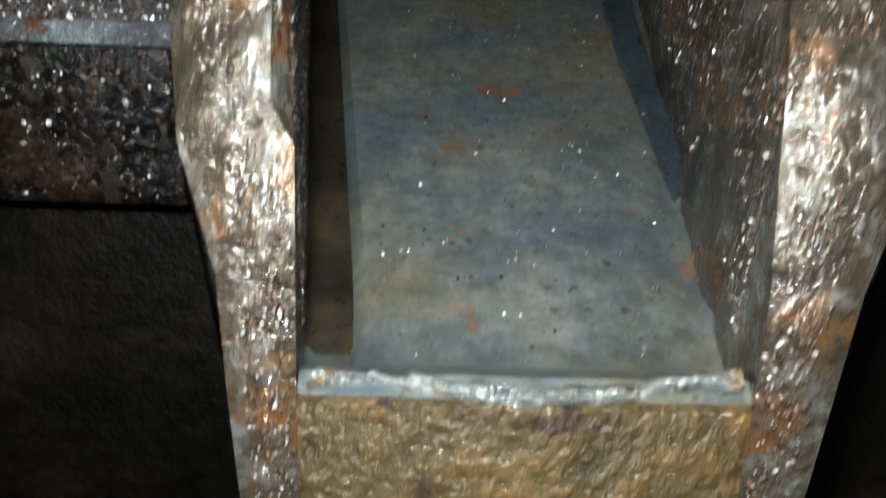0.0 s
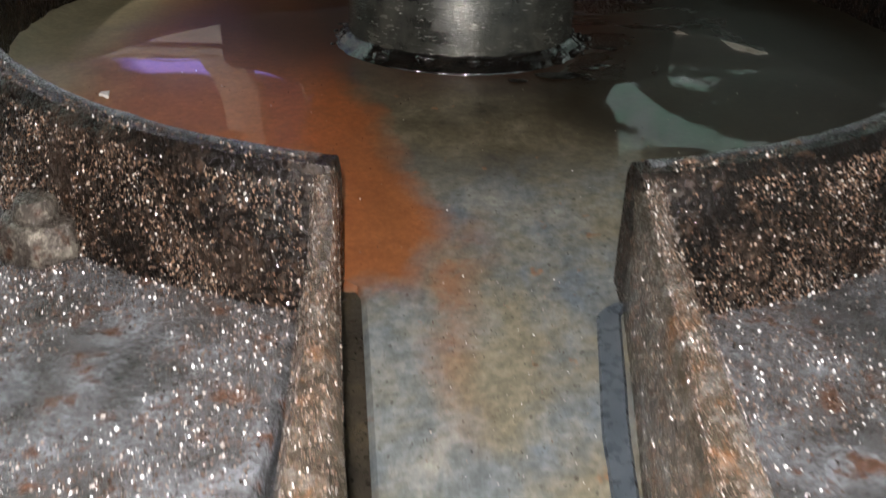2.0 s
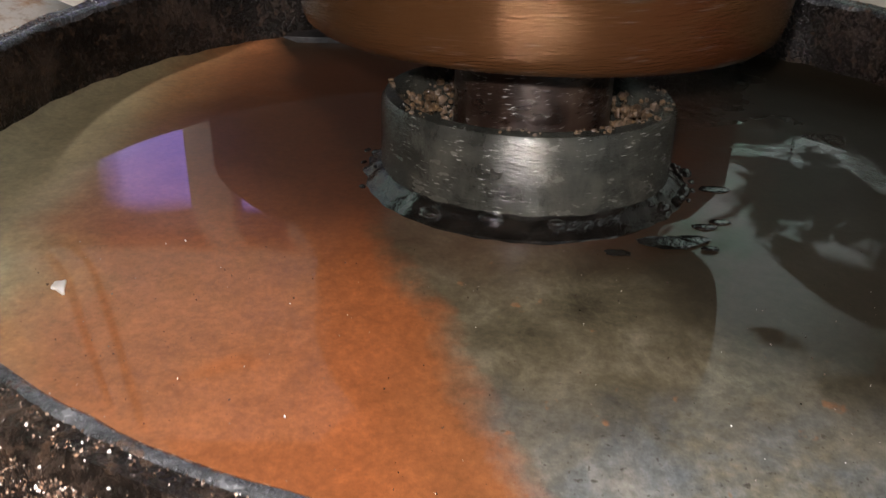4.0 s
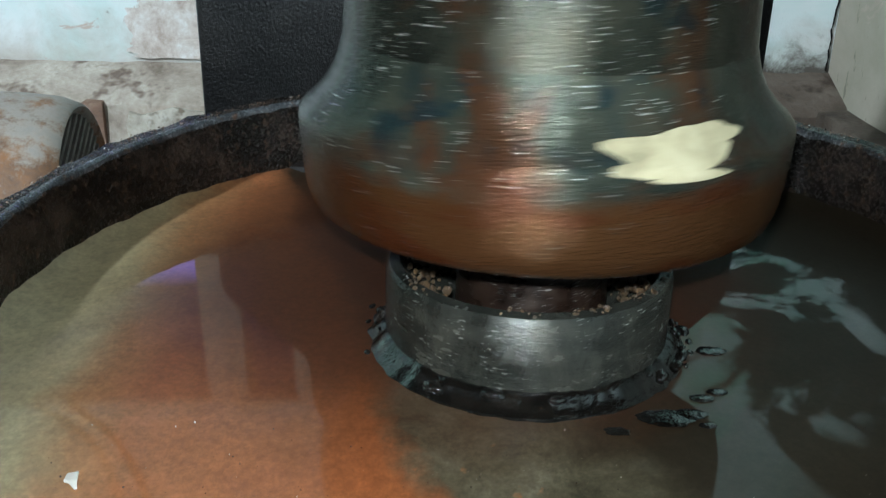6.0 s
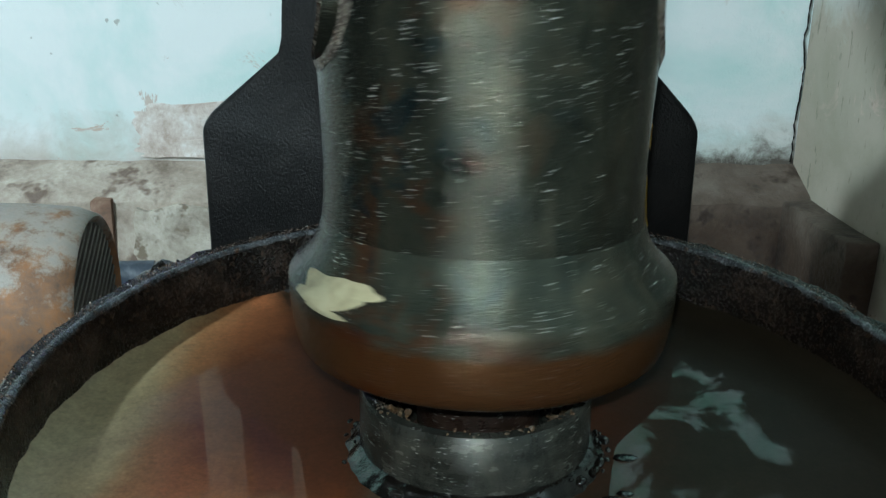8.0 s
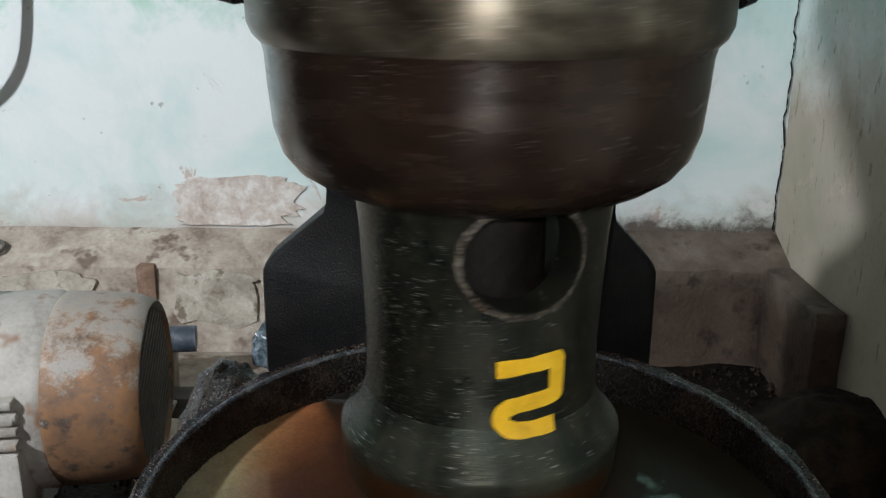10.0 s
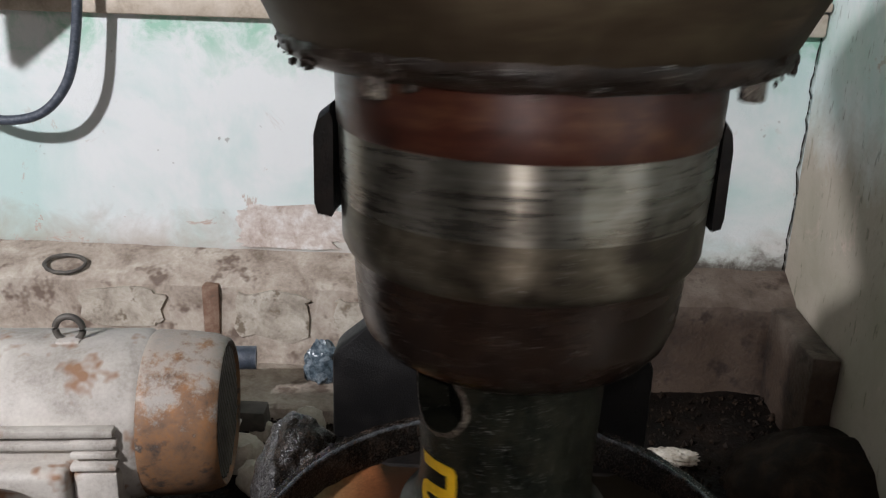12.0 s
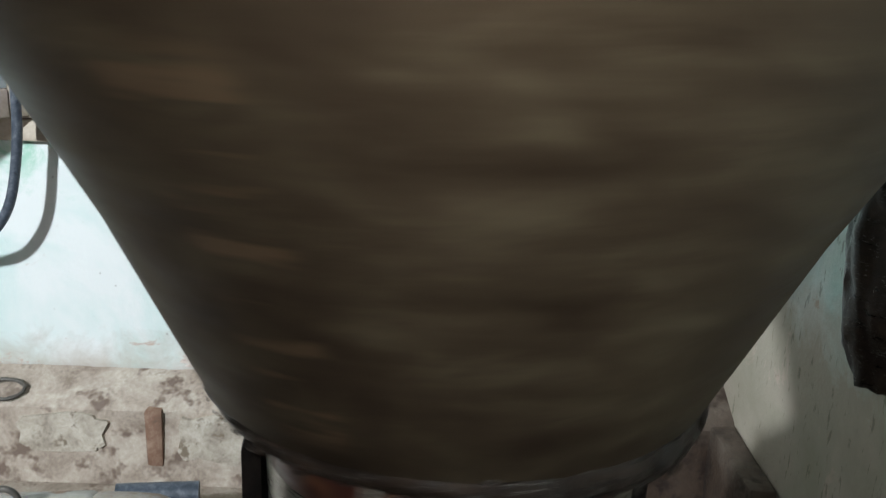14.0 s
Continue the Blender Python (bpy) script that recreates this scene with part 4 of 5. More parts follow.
def build_collar():
    ob = empty("bearing_collar", AX - 0.002, AY, 0.478, "grey steel bearing collar caked with meal", "bearing")
    part("ring", lathe([(0.066, 0.0), (0.0675, 0.004), (0.0675, 0.0435), (0.0655, 0.0465), (0.061, 0.0475), (0.059, 0.045), (0.056, 0.027), (0.042, 0.018), (0.041, 0.0)], 96), M_COLLAR, ob)
    part("base_bead", lathe([(0.064, 0.0145), (0.0685, 0.0135), (0.0710, 0.0115), (0.0730, 0.0095), (0.0750, 0.0085), (0.0775, 0.0070), (0.0785, 0.0030)], 260, False, 0.0012), M_OIL, ob, "black wet grease bead")
    rng = random.Random(5)
    # clots of grease round its foot
    bm = bmesh.new()
    for k in range(150):
        a, r = rng.uniform(0, 2 * math.pi), rng.uniform(0.069, 0.079)
        w = 0.0008 + 0.0028 * rng.random() ** 2
        if abs(math.sin(a * 0.5 + 0.9)) > rng.random():
            bmesh.ops.create_icosphere(bm, subdivisions=2, radius=w, matrix=Matrix.LocRotScale((r * math.cos(a), r * math.sin(a), 0.0125 - (r - 0.069) * 0.5), Euler((0, 0, a)), (1.0, 1.7, 0.7)))
    tagged(part("clotted_grease", roughen(bm, 0.0006, 300), M_OIL, ob, "wet black clots of grease"), kind="stuff")
    # crust of meal inside the ring, gone at the back of the shaft
    bm = bmesh.new()
    for k in range(900):
        a = rng.uniform(0, 2 * math.pi)
        r = rng.uniform(0.044, 0.059)
        s = 0.0005 + 0.0026 * rng.random() ** 2.5
        front = math.cos(a + math.pi / 2)
        z = 0.026 + (0.059 - r) * -0.2 + rng.uniform(0, 0.017) * (1 if front < 0.55 else 0.25)
        bmesh.ops.create_icosphere(bm, subdivisions=1, radius=s, matrix=Matrix.LocRotScale((r * math.cos(a), r * math.sin(a), z), Euler((rng.random() * 6, rng.random() * 6, 0)), (1, rng.uniform(0.6, 1.2), rng.uniform(0.5, 1))))
    for k in range(260):
        a = rng.uniform(0, 2 * math.pi)
        r, s = rng.uniform(0.0590, 0.0655), 0.0003 + 0.0012 * rng.random() ** 2
        if noise.noise(Vector((math.cos(a) * 4, math.sin(a) * 4, 2))) < -0.02:
            continue
        bmesh.ops.create_icosphere(bm, subdivisions=1, radius=s, matrix=Matrix.LocRotScale((r * math.cos(a), r * math.sin(a), 0.0475), Euler((rng.random() * 6, 0, 0)), (1.2, 1, 0.7)))
    tagged(part("meal_crust", bm, M_GRIT, ob, "brown crumbs of meal"), kind="stuff")
    # greasy blots on the pan beside the collar
    for k, (x, y, s) in enumerate(((0.052, -0.075, 0.0065), (0.063, -0.072, 0.004), (0.071, -0.060, 0.003), (0.079, -0.055, 0.0025), (0.030, -0.084, 0.003), (0.086, -0.02, 0.004), (0.068, -0.080, 0.002))):
        part("grease_blot", lump(x, y, floor_z(AY + y) - 0.478 + 0.0003, s * 1.8, s, 0.0006, 0.22, 2.5, k, 3), M_OIL, ob)



FIGURE = [(-0.025, 0.672), (0.0, 0.674), (0.0185, 0.675), (0.0195, 0.671), (0.0195, 0.653), (0.017, 0.6490), (-0.004, 0.6465), (-0.015, 0.6445), (-0.0205, 0.640), (-0.0205, 0.6335), (-0.015, 0.629), (-0.004, 0.6275), (0.018, 0.6285)]


def wrapped(bm_patch, radius_at, lift):
    for v in bm_patch.verts:
        a = v.co.x / radius_at(v.co.z)
        r = radius_at(v.co.z) + lift + v.co.y
        v.co = Vector((r * math.sin(a), -r * math.cos(a), v.co.z))
    return bm_patch


def sheet(x0, x1, z0, z1, n=10):
    bm = bmesh.new()
    vs = [[bm.verts.new((x0 + (x1 - x0) * i / n, 0, z0 + (z1 - z0) * j / n)) for i in range(n + 1)] for j in range(n + 1)]
    for j in range(n):
        for i in range(n):
            bm.faces.new((vs[j][i], vs[j][i + 1], vs[j + 1][i + 1], vs[j + 1][i]))
    return bm


NECK = [(0.088, 0.618), (0.0865, 0.64), (0.086, 0.66), (0.087, 0.69), (0.0885, 0.72), (0.090, 0.75), (0.0925, 0.772), (0.096, 0.781)]
BELL = [(0.036, 0.560), (0.080, 0.5565), (0.092, 0.5560), (0.0985, 0.5575), (0.1022, 0.5605), (0.1042, 0.567), (0.1055, 0.577), (0.1063, 0.588), (0.1066, 0.5955), (0.1062, 0.5985), (0.1045, 0.6008), (0.099, 0.6055), (0.094, 0.6115), (0.0905, 0.618), (0.0886, 0.624), (0.0878, 0.6275), (0.0868, 0.6295)]
LOWER = [(0.090, 0.778), (0.104, 0.780), (0.118, 0.786), (0.132, 0.795), (0.1415, 0.807), (0.1470, 0.824), (0.1495, 0.85), (0.1510, 0.872), (0.1530, 0.880)]
UPPER = [(0.1530, 0.879), (0.1580, 0.884), (0.1615, 0.892), (0.1620, 0.910), (0.1622, 0.930)]
CONE = [(0.205, 1.06), (0.216, 1.072), (0.2365, 1.115), (0.2610, 1.168), (0.2850, 1.220), (0.3080, 1.262), (0.3360, 1.312), (0.358, 1.350), (0.398, 1.420), (0.404, 1.430), (0.410, 1.434), (0.412, 1.440), (0.408, 1.446), (0.395, 1.444), (0.388, 1.425), (0.34, 1.345), (0.30, 1.27), (0.20, 1.12), (0.03, 1.10)]


def lift_of(profile):
    def at(z):
        for (r0, z0), (r1, z1) in zip(profile, profile[1:]):
            if z0 <= z <= z1:
                return r0 + (r1 - r0) * (z - z0) / max(1e-6, z1 - z0)
        return profile[-1][0] if z > profile[-1][1] else profile[0][0]
    return at


def sagging(bm):
    """The cake hangs lower on one side of the flange."""
    for v in bm.verts:
        turn = max(0.0, math.cos(math.atan2(v.co.y, v.co.x) - radians(105)))
        v.co.z -= 0.020 * turn ** 2 * min(1.0, max(0.0, (1.075 - v.co.z) / 0.02))
    return bm


def build_rotor():
    ob = empty("mill_rotor", AX, AY, 0.0, "spinning steel mill rotor with hopper, oily, stained and worn", "rotor")
    part("shaft", lathe([(0.0, 0.486), (0.036, 0.486), (0.036, 0.50), (0.0362, 0.558)], 64), M_SHAFT, ob, "rust-brown turned shaft")
    bell = part("bell", lathe(BELL, 144), M_BELL, ob, "stained grey-green bell-shaped foot")
    neck = part("neck", lathe([*NECK, (0.060, 0.781), (0.058, 0.618)], 144, True), M_NECK, ob, "grey-green oily steel neck with two holes")
    cutters = []
    for deg in (0, -164):
        bm = bmesh.new()
        a = radians(deg)
        bmesh.ops.create_cone(bm, cap_ends=True, segments=48, radius1=0.037, radius2=0.037, depth=0.09,
                              matrix=Matrix.Translation((0.085 * math.sin(a), -0.085 * math.cos(a), 0.748)) @ Euler((radians(90), 0, a)).to_matrix().to_4x4() @ Matrix.Diagonal((1.12, 0.98, 1, 1)))
        cutters.append(bm)
    carved(neck, cutters)
    part("core", lathe([(0.0, 0.62), (0.045, 0.62), (0.045, 0.78), (0.0, 0.78)], 48), M_DARK, ob, "black core inside the neck")
    at = lift_of(NECK)
    low = lift_of(BELL)

    def outer(z):
        return max(at(z), low(z)) if z < 0.628 else at(z)

    for deg in (0, -164):
        # raised, chipped lip round each hole
        bm = bmesh.new()
        ring_in, ring_out = [], []
        for k in range(64):
            u = 2 * math.pi * k / 64
            for ring, rad in ((ring_in, 0.0375), (ring_out, 0.0425 + 0.002 * noise.noise(Vector((math.cos(u) * 3, math.sin(u) * 3, deg))))):
                ring.append(bm.verts.new((rad * 1.12 * math.cos(u), 0.0016 if ring is ring_in else 0.0, 0.748 + rad * 0.98 * math.sin(u))))
        for k in range(64):
            j = (k + 1) % 64
            bm.faces.new((ring_in[k], ring_in[j], ring_out[j], ring_out[k]))
        wrapped(bm, at, 0.0004)
        bm.transform(Matrix.Rotation(radians(deg), 4, "Z"))
        part("hole_rim", bm, M_STEEL, neck, "bright chipped rim of the hole")
    bm = bmesh.new()
    dense = glide([(x, 0.0, z) for x, z in FIGURE], 90)
    rows = []
    for k, q in enumerate(dense):
        p0, p1 = Vector(dense[max(0, k - 1)]), Vector(dense[min(len(dense) - 1, k + 1)])
        d = (p1 - p0).normalized()
        w = 0.0060 + 0.0008 * noise.noise(Vector((k * 0.22, 0, 0)))
        side = Vector((-d.z, 0, d.x)) * w
        rows.append([bm.verts.new(Vector(q) + side * u) for u in (-1, -0.33, 0.33, 1)])
    for p0, p1 in zip(rows, rows[1:]):
        for k in range(3):
            bm.faces.new((p0[k], p0[k + 1], p1[k + 1], p1[k]))
    wrapped(bm, outer, 0.0006)
    bm.transform(Matrix.Rotation(radians(5), 4, "Z"))
    part("painted_figure", bm, M_YELLOW, neck, "yellow brush-painted figure")
    bell_at = lift_of(BELL)
    for deg, x, z, sx, sz in ((-139, 0.0, 0.6045, 0.024, 0.0065), (-131, 0.0, 0.608, 0.018, 0.0035), (-148, 0.004, 0.600, 0.013, 0.0025), (-137, 0.0, 0.597, 0.016, 0.002), (11, 0.0, 0.566, 0.010, 0.007), (4, 0.0, 0.561, 0.006, 0.003)):
        bm = bmesh.new()
        c = bm.verts.new((x, 0.0004, z))
        ring = []
        for k in range(28):
            u = 2 * math.pi * k / 28
            q = 1 + 0.35 * noise.noise(Vector((math.cos(u) * 1.3, math.sin(u) * 1.3, deg)))
            ring.append(bm.verts.new((x + sx * q * math.cos(u), 0.0, z + sz * q * math.sin(u))))
        for k in range(28):
            bm.faces.new((c, ring[k], ring[(k + 1) % 28]))
        bmesh.ops.subdivide_edges(bm, edges=bm.edges[:], cuts=2)
        wrapped(bm, bell_at, 0.0008)
        bm.transform(Matrix.Rotation(radians(deg), 4, "Z"))
        part("cream_smear", bm, M_CREAM, bell, "cream-coloured smear")
    part("lower_drum", lathe(LOWER, 160), M_DRUM, ob, "dark brown steel lower drum")
    part("upper_drum", lathe(UPPER, 160), M_STEP, ob, "dark stained steel step")
    part("polished_band", lathe([(0.1622, 0.930), (0.1628, 0.934), (0.1640, 0.96), (0.1648, 0.99), (0.1650, 0.993)], 160), M_BAND, ob, "bright polished steel band")
    part("red_band", lathe([(0.1650, 0.993), (0.1662, 0.995), (0.1672, 1.02), (0.1680, 1.066)], 160), M_RED, ob, "dark red painted band")
    flange = part("flange", sagging(lathe([(0.150, 1.060), (0.172, 1.046), (0.188, 1.047), (0.201, 1.050), (0.209, 1.055), (0.2135, 1.061), (0.2150, 1.067), (0.2135, 1.075), (0.205, 1.082)], 260, False, 0.005)), M_CRUST, ob, "caked black flange")
    bm = bmesh.new()
    rng = random.Random(14)
    for k in range(420):
        a, z = rng.uniform(0, 2 * math.pi), rng.uniform(1.045, 1.095)
        r = 0.206 + 0.008 * math.sin((z - 1.04) / 0.06 * math.pi) + rng.uniform(-0.003, 0.002)
        if z < 1.052:
            r -= rng.uniform(0.0, 0.03)
        w = 0.0012 + 0.0042 * rng.random() ** 3
        bmesh.ops.create_icosphere(bm, subdivisions=1, radius=w, matrix=Matrix.LocRotScale((r * math.sin(a), -r * math.cos(a), z), Euler((rng.random() * 6, rng.random() * 6, a)), (1.5, 0.8, rng.uniform(0.6, 1.1))))
    tagged(part("cake_crust", sagging(roughen(bm, 0.0012, 160)), M_CRUST, flange, "black lumps of caked meal"), kind="stuff")
    part("hopper", lathe(CONE, 160), M_HOPPER, ob, "smooth brown-grey steel hopper cone")
    for k, (deg, x) in enumerate(((20, 0.196), (200, 0.196), (110, 0.196), (290, 0.196))):
        a = radians(deg)
        bm = bmesh.new()
        bmesh.ops.create_cone(bm, cap_ends=True, segments=6, radius1=0.010, radius2=0.010, depth=0.022, matrix=Matrix.Translation((x * math.sin(a), -x * math.cos(a), 1.047)))
        part("flange_nut", bevelled(bm, 0.001), M_STEEL, flange)
    return ob


def build_stand():
    ob = empty("bearing_stand", AX, 0.86, 0.52, "black cast-iron stand behind the rotor", "stand")
    inv = Matrix.Translation((-AX, -0.86, -0.52))
    out = [(-0.213, 0.500), (-0.213, 0.622), (-0.205, 0.634), (-0.146, 0.684), (-0.137, 0.693), (-0.134, 0.99), (0.150, 0.99), (0.150, 0.684), (0.158, 0.676), (0.198, 0.634), (0.205, 0.622), (0.205, 0.500)]
    bm = bevelled(prism(out, (0.855, 0.905)), 0.006)
    bm.transform(inv)
    part("back_plate", bm, M_PLATE, ob)
    # yoke round the back of the drum, its two ends in sight
    for side in (-1, 1):
        bm = bmesh.new()
        rows = []
        for i in range(31):
            a = radians(-8 + 98 * i / 30)
            row = []
            for r, z in ((0.169, 0.908), (0.171, 0.901), (0.183, 0.904), (0.186, 0.915), (0.186, 0.98), (0.182, 0.995), (0.172, 1.003), (0.169, 0.995)):
                r -= 0.0 if side < 0 else 0.008 * (r - 0.168) / 0.018
                dip = 0.012 if i == 0 else (0.004 if i == 1 else 0)
                zc = 0.957
                row.append(bm.verts.new((side * r * math.cos(a) + AX, AY + r * math.sin(a), z + (zc - z) * dip * 6)))
            rows.append(row)
        for p, q in zip(rows, rows[1:]):
            for k in range(8):
                bm.faces.new((p[k], p[(k + 1) % 8], q[(k + 1) % 8], q[k]))
        bm.faces.new(rows[0])
        bm.faces.new(rows[-1])
        bm.transform(inv)
        part("yoke", bm, M_DARK, ob, "thick black yoke arm")
    bm = box(AX - 0.05, AX + 0.05, 0.772, 0.854, 0.915, 0.985, 0.006)
    bm.transform(inv)
    part("yoke_bracket", bm, M_PLATE, ob)
    return ob


# ---- the motor and clutter by the wall ----
def build_motor():
    ob = empty("electric_motor", -0.75, 1.27, 0.108, "grey electric motor with a rusty end cover", "motor")
    ob.rotation_euler = (0, 0, radians(6))
    turn = Matrix.Translation((0, 0, 0.172)) @ Matrix.Rotation(radians(90), 4, "Y")
    def along(profile, steps=96):
        bm = lathe(profile, steps)
        bm.transform(turn)
        return bm
    housing = part("housing", along([(0.0, -0.40), (0.12, -0.40), (0.15, -0.38), (0.156, -0.34), (0.157, 0.122), (0.150, 0.134), (0.1, 0.135)]), M_MOTOR, ob)
    part("end_cover", along([(0.10, 0.130), (0.150, 0.132), (0.1545, 0.138), (0.1545, 0.15), (0.152, 0.20), (0.147, 0.245), (0.138, 0.268), (0.134, 0.271), (0.128, 0.267), (0.126, 0.262)]), M_RUST, ob, "orange rusted end cover")
    face = part("end_face", along([(0.127, 0.262), (0.05, 0.262), (0.045, 0.262), (0.040, 0.252), (0.0, 0.250)]), M_FACE, ob, "dark greasy grooved end face")
    for k in range(15):
        z = -0.112 + k * 0.016
        w = math.sqrt(max(0.0, 0.122 ** 2 - z * z))
        bm = box(0.2625, 0.2665, -w, w, 0.172 + z - 0.0035, 0.172 + z + 0.0035)
        bm.transform(Matrix.Translation((0, 0, 0.172)) @ Matrix.Rotation(radians(28), 4, "X") @ Matrix.Translation((0, 0, -0.172)))
        part("rib", bm, M_FACE, face)
    for k in range(13):
        a = radians(-168 + k * 13)
        if -118 < -168 + k * 13 < -92:
            continue
        bm = box(-0.33, 0.062, 0.150, 0.168, -0.005, 0.005, 0.002)
        bm.transform(Matrix.Translation((0, 0, 0.172)) @ Matrix.Rotation(a, 4, "X"))
        part("cooling_fin", bm, M_MOTOR, housing)
    # lifting eye
    bm = bmesh.new()
    pts = [(-0.004 + 0.024 * math.cos(u), -0.012, 0.347 + 0.024 * math.sin(u)) for u in np.linspace(-1.5, 4.7, 33)]
    part("lifting_eye", tube(pts, 0.0062, 10), M_FACE, ob, "rusty lifting eye")
    part("eye_boss", box(-0.026, 0.018, -0.032, 0.012, 0.316, 0.331, 0.006), M_MOTOR, ob)
    # terminal box with its cover off
    bm = box(-0.25, 0.03, -0.20, -0.10, 0.0, 0.165, 0.018, 3)
    tb = part("terminal_box", bm, M_MOTOR, ob)
    hole = bmesh.new()
    bmesh.ops.create_cone(hole, cap_ends=True, segments=40, radius1=0.062, radius2=0.062, depth=0.12, matrix=Matrix.Translation((-0.085, -0.205, 0.080)) @ Matrix.Rotation(radians(90), 4, "X") @ Matrix.Diagonal((1.25, 0.95, 1, 1)))
    bpy.context.view_layer.update()
    carved(tb, [hole])
    part("rib_block", box(0.032, 0.108, -0.178, -0.10, 0.0, 0.150, 0.008), M_MOTOR, ob)
    for k in range(3):
        part("long_rib", box(0.030, 0.108, -0.180 + 0.006 * k, -0.11, 0.156 + 0.020 * k, 0.168 + 0.020 * k, 0.004), M_MOTOR, ob)
    for z in (0.190, 0.214):
        part("long_rib", box(-0.38, 0.104, -0.170, -0.145, z, z + 0.015, 0.005), M_MOTOR, ob)
    rng = random.Random(11)
    for k in range(11):
        x = -0.16 + 0.015 * k
        pts = glide([(x, -0.16, 0.045 + rng.uniform(-0.01, 0.04)), (x + rng.uniform(-0.02, 0.04), -0.205, 0.08 + rng.uniform(-0.02, 0.02)), (x + rng.uniform(-0.06, 0.02), -0.25, 0.035), (x + rng.uniform(-0.12, -0.04), -0.265, -0.03), (x - 0.12, -0.25, -0.105)], 20)
        part("wire", tube(pts, 0.0052, 8), M_WIRE, tb, "loose white wire")
    part("foot", box(-0.30, 0.05, -0.15, 0.15, -0.10, -0.001, 0.008), M_MOTOR, ob)
    return ob


def build_clutter():
    # washer-like ring on the ledge
    pts = [(-1.112 + 0.054 * math.cos(u), 2.02 + 0.030 * math.sin(u), 0.287 + 0.014 * math.sin(u)) for u in np.linspace(0, 2 * math.pi, 50)]
    tagged(mesh_object("iron_ring", roughen(tube(pts, 0.0055, 8), 0.002, 60), M_FACE), "thin rusty iron ring lying on the ledge", "ring")
    # short pipe and scrap beyond the motor
    tagged(mesh_object("pipe_stub", tube([(-0.72, 1.70, 0.185), (-0.535, 1.73, 0.18)], 0.028, 24), M_RUBBER), "short dark grey pipe end", "pipe")
    tagged(mesh_object("pipe_rest", roughen(box(-0.70, -0.58, 1.69, 1.75, 0.045, 0.157, 0.01), 0.006, 20), M_CEMENT), "broken cement block under the pipe", "block")
    tagged(mesh_object("iron_scrap", roughen(bevelled(box(-0.60, -0.49, 1.60, 1.66, 0.055, 0.105), 0.006), 0.004, 40), M_FACE), "dark short iron scrap", "scrap")
    rng = random.Random(3)
    for k, (x, y, s) in enumerate(((-0.52, 1.50, 0.05), (-0.47, 1.42, 0.04), (-0.58, 1.52, 0.045), (-0.44, 1.55, 0.035), (-0.50, 1.62, 0.03), (-0.40, 1.66, 0.04))):
        tagged(mesh_object("rubble", lump(x, y, 0.02 + s * 0.8, s, s * 0.8, s, 0.16, 2.2, k * 3.1, 3), M_RAG), "pale broken rubble beside the motor", "rubble", "rubble pieces")
    bm = prism([(-0.57, 0.05), (-0.555, 0.05), (-0.50, 0.17), (-0.515, 0.175)], (1.44, 1.46))
    tagged(mesh_object("steel_strap", bevelled(bm, 0.003), M_RAG), "pale bent steel strap", "strap")
    # plastic scrap behind the stand
    bm = lump(-0.40, 1.87, 0.10, 0.045, 0.035, 0.06, 0.3, 1.8, 4.0, 4)
    tagged(mesh_object("plastic_scrap", bm, M_CLOTH), "crumpled blue-grey plastic on the floor", "plastic")
    ob = mesh_object("white_chip", bevelled(prism([(-0.0030, 0.0030), (0.0008, 0.0042), (0.0014, -0.0004), (0.0034, -0.0052), (0.0024, -0.0056), (-0.0010, -0.0016), (-0.0030, -0.0014)], (0.0, 0.0012), "z"), 0.0002), M_WIRE)
    ob.location = (-0.1755, 0.4665, floor_z(0.4665) + 0.0002)
    tagged(ob, "small curled white chip lying on the oily pan", "chip")
    # added mound, placed to hide the stub's foot from the camera
    tagged(mesh_object("hiding_heap", lump(0.74, 1.52, 0.0, 0.20, 0.17, 0.15, 0.07, 2.0, 12.0, 5), M_LITTER), "dark heap added to hide the ledge stub's foot from the camera", "heap")
    tagged(mesh_object("rag", lump(0.44, 1.62, 0.030, 0.06, 0.03, 0.018, 0.3, 3.5, 9.0, 4), M_PATCH), "grimy crumpled rag on the black floor", "rag")
    # oil-caked casting beside the stand
    cast = empty("caked_casting", -0.292, 0.975, 0.0, "grey oil-caked casting beside the pan", "casting")
    part("body", roughen(lump(0.0, 0.0, 0.225, 0.075, 0.09, 0.232, 0.05, 2.2, 1.5, 5), 0.004, 60), M_GREY_LUMP, cast)
    part("oil_crust", roughen(lump(0.022, -0.03, 0.385, 0.050, 0.055, 0.085, 0.12, 3.0, 4.5, 4), 0.005, 70), M_CAST, cast, "black crumbly oil crust")
    # the press arm, hung from the ceiling
    arm = empty("press_arm", 0.60, 0.92, 0.85, "rough black iron arm hanging beside the hopper", "arm")
    part("weight", lump(0.0, 0.0, 0.27, 0.095, 0.09, 0.28, 0.08, 2.2, 6.5, 5), M_CRUST, arm)
    part("rod", tube([(0, 0, 0.4), (0.01, 0, 1.1), (0.0, 0.0, 1.915)], 0.018, 14), M_DARK, arm)



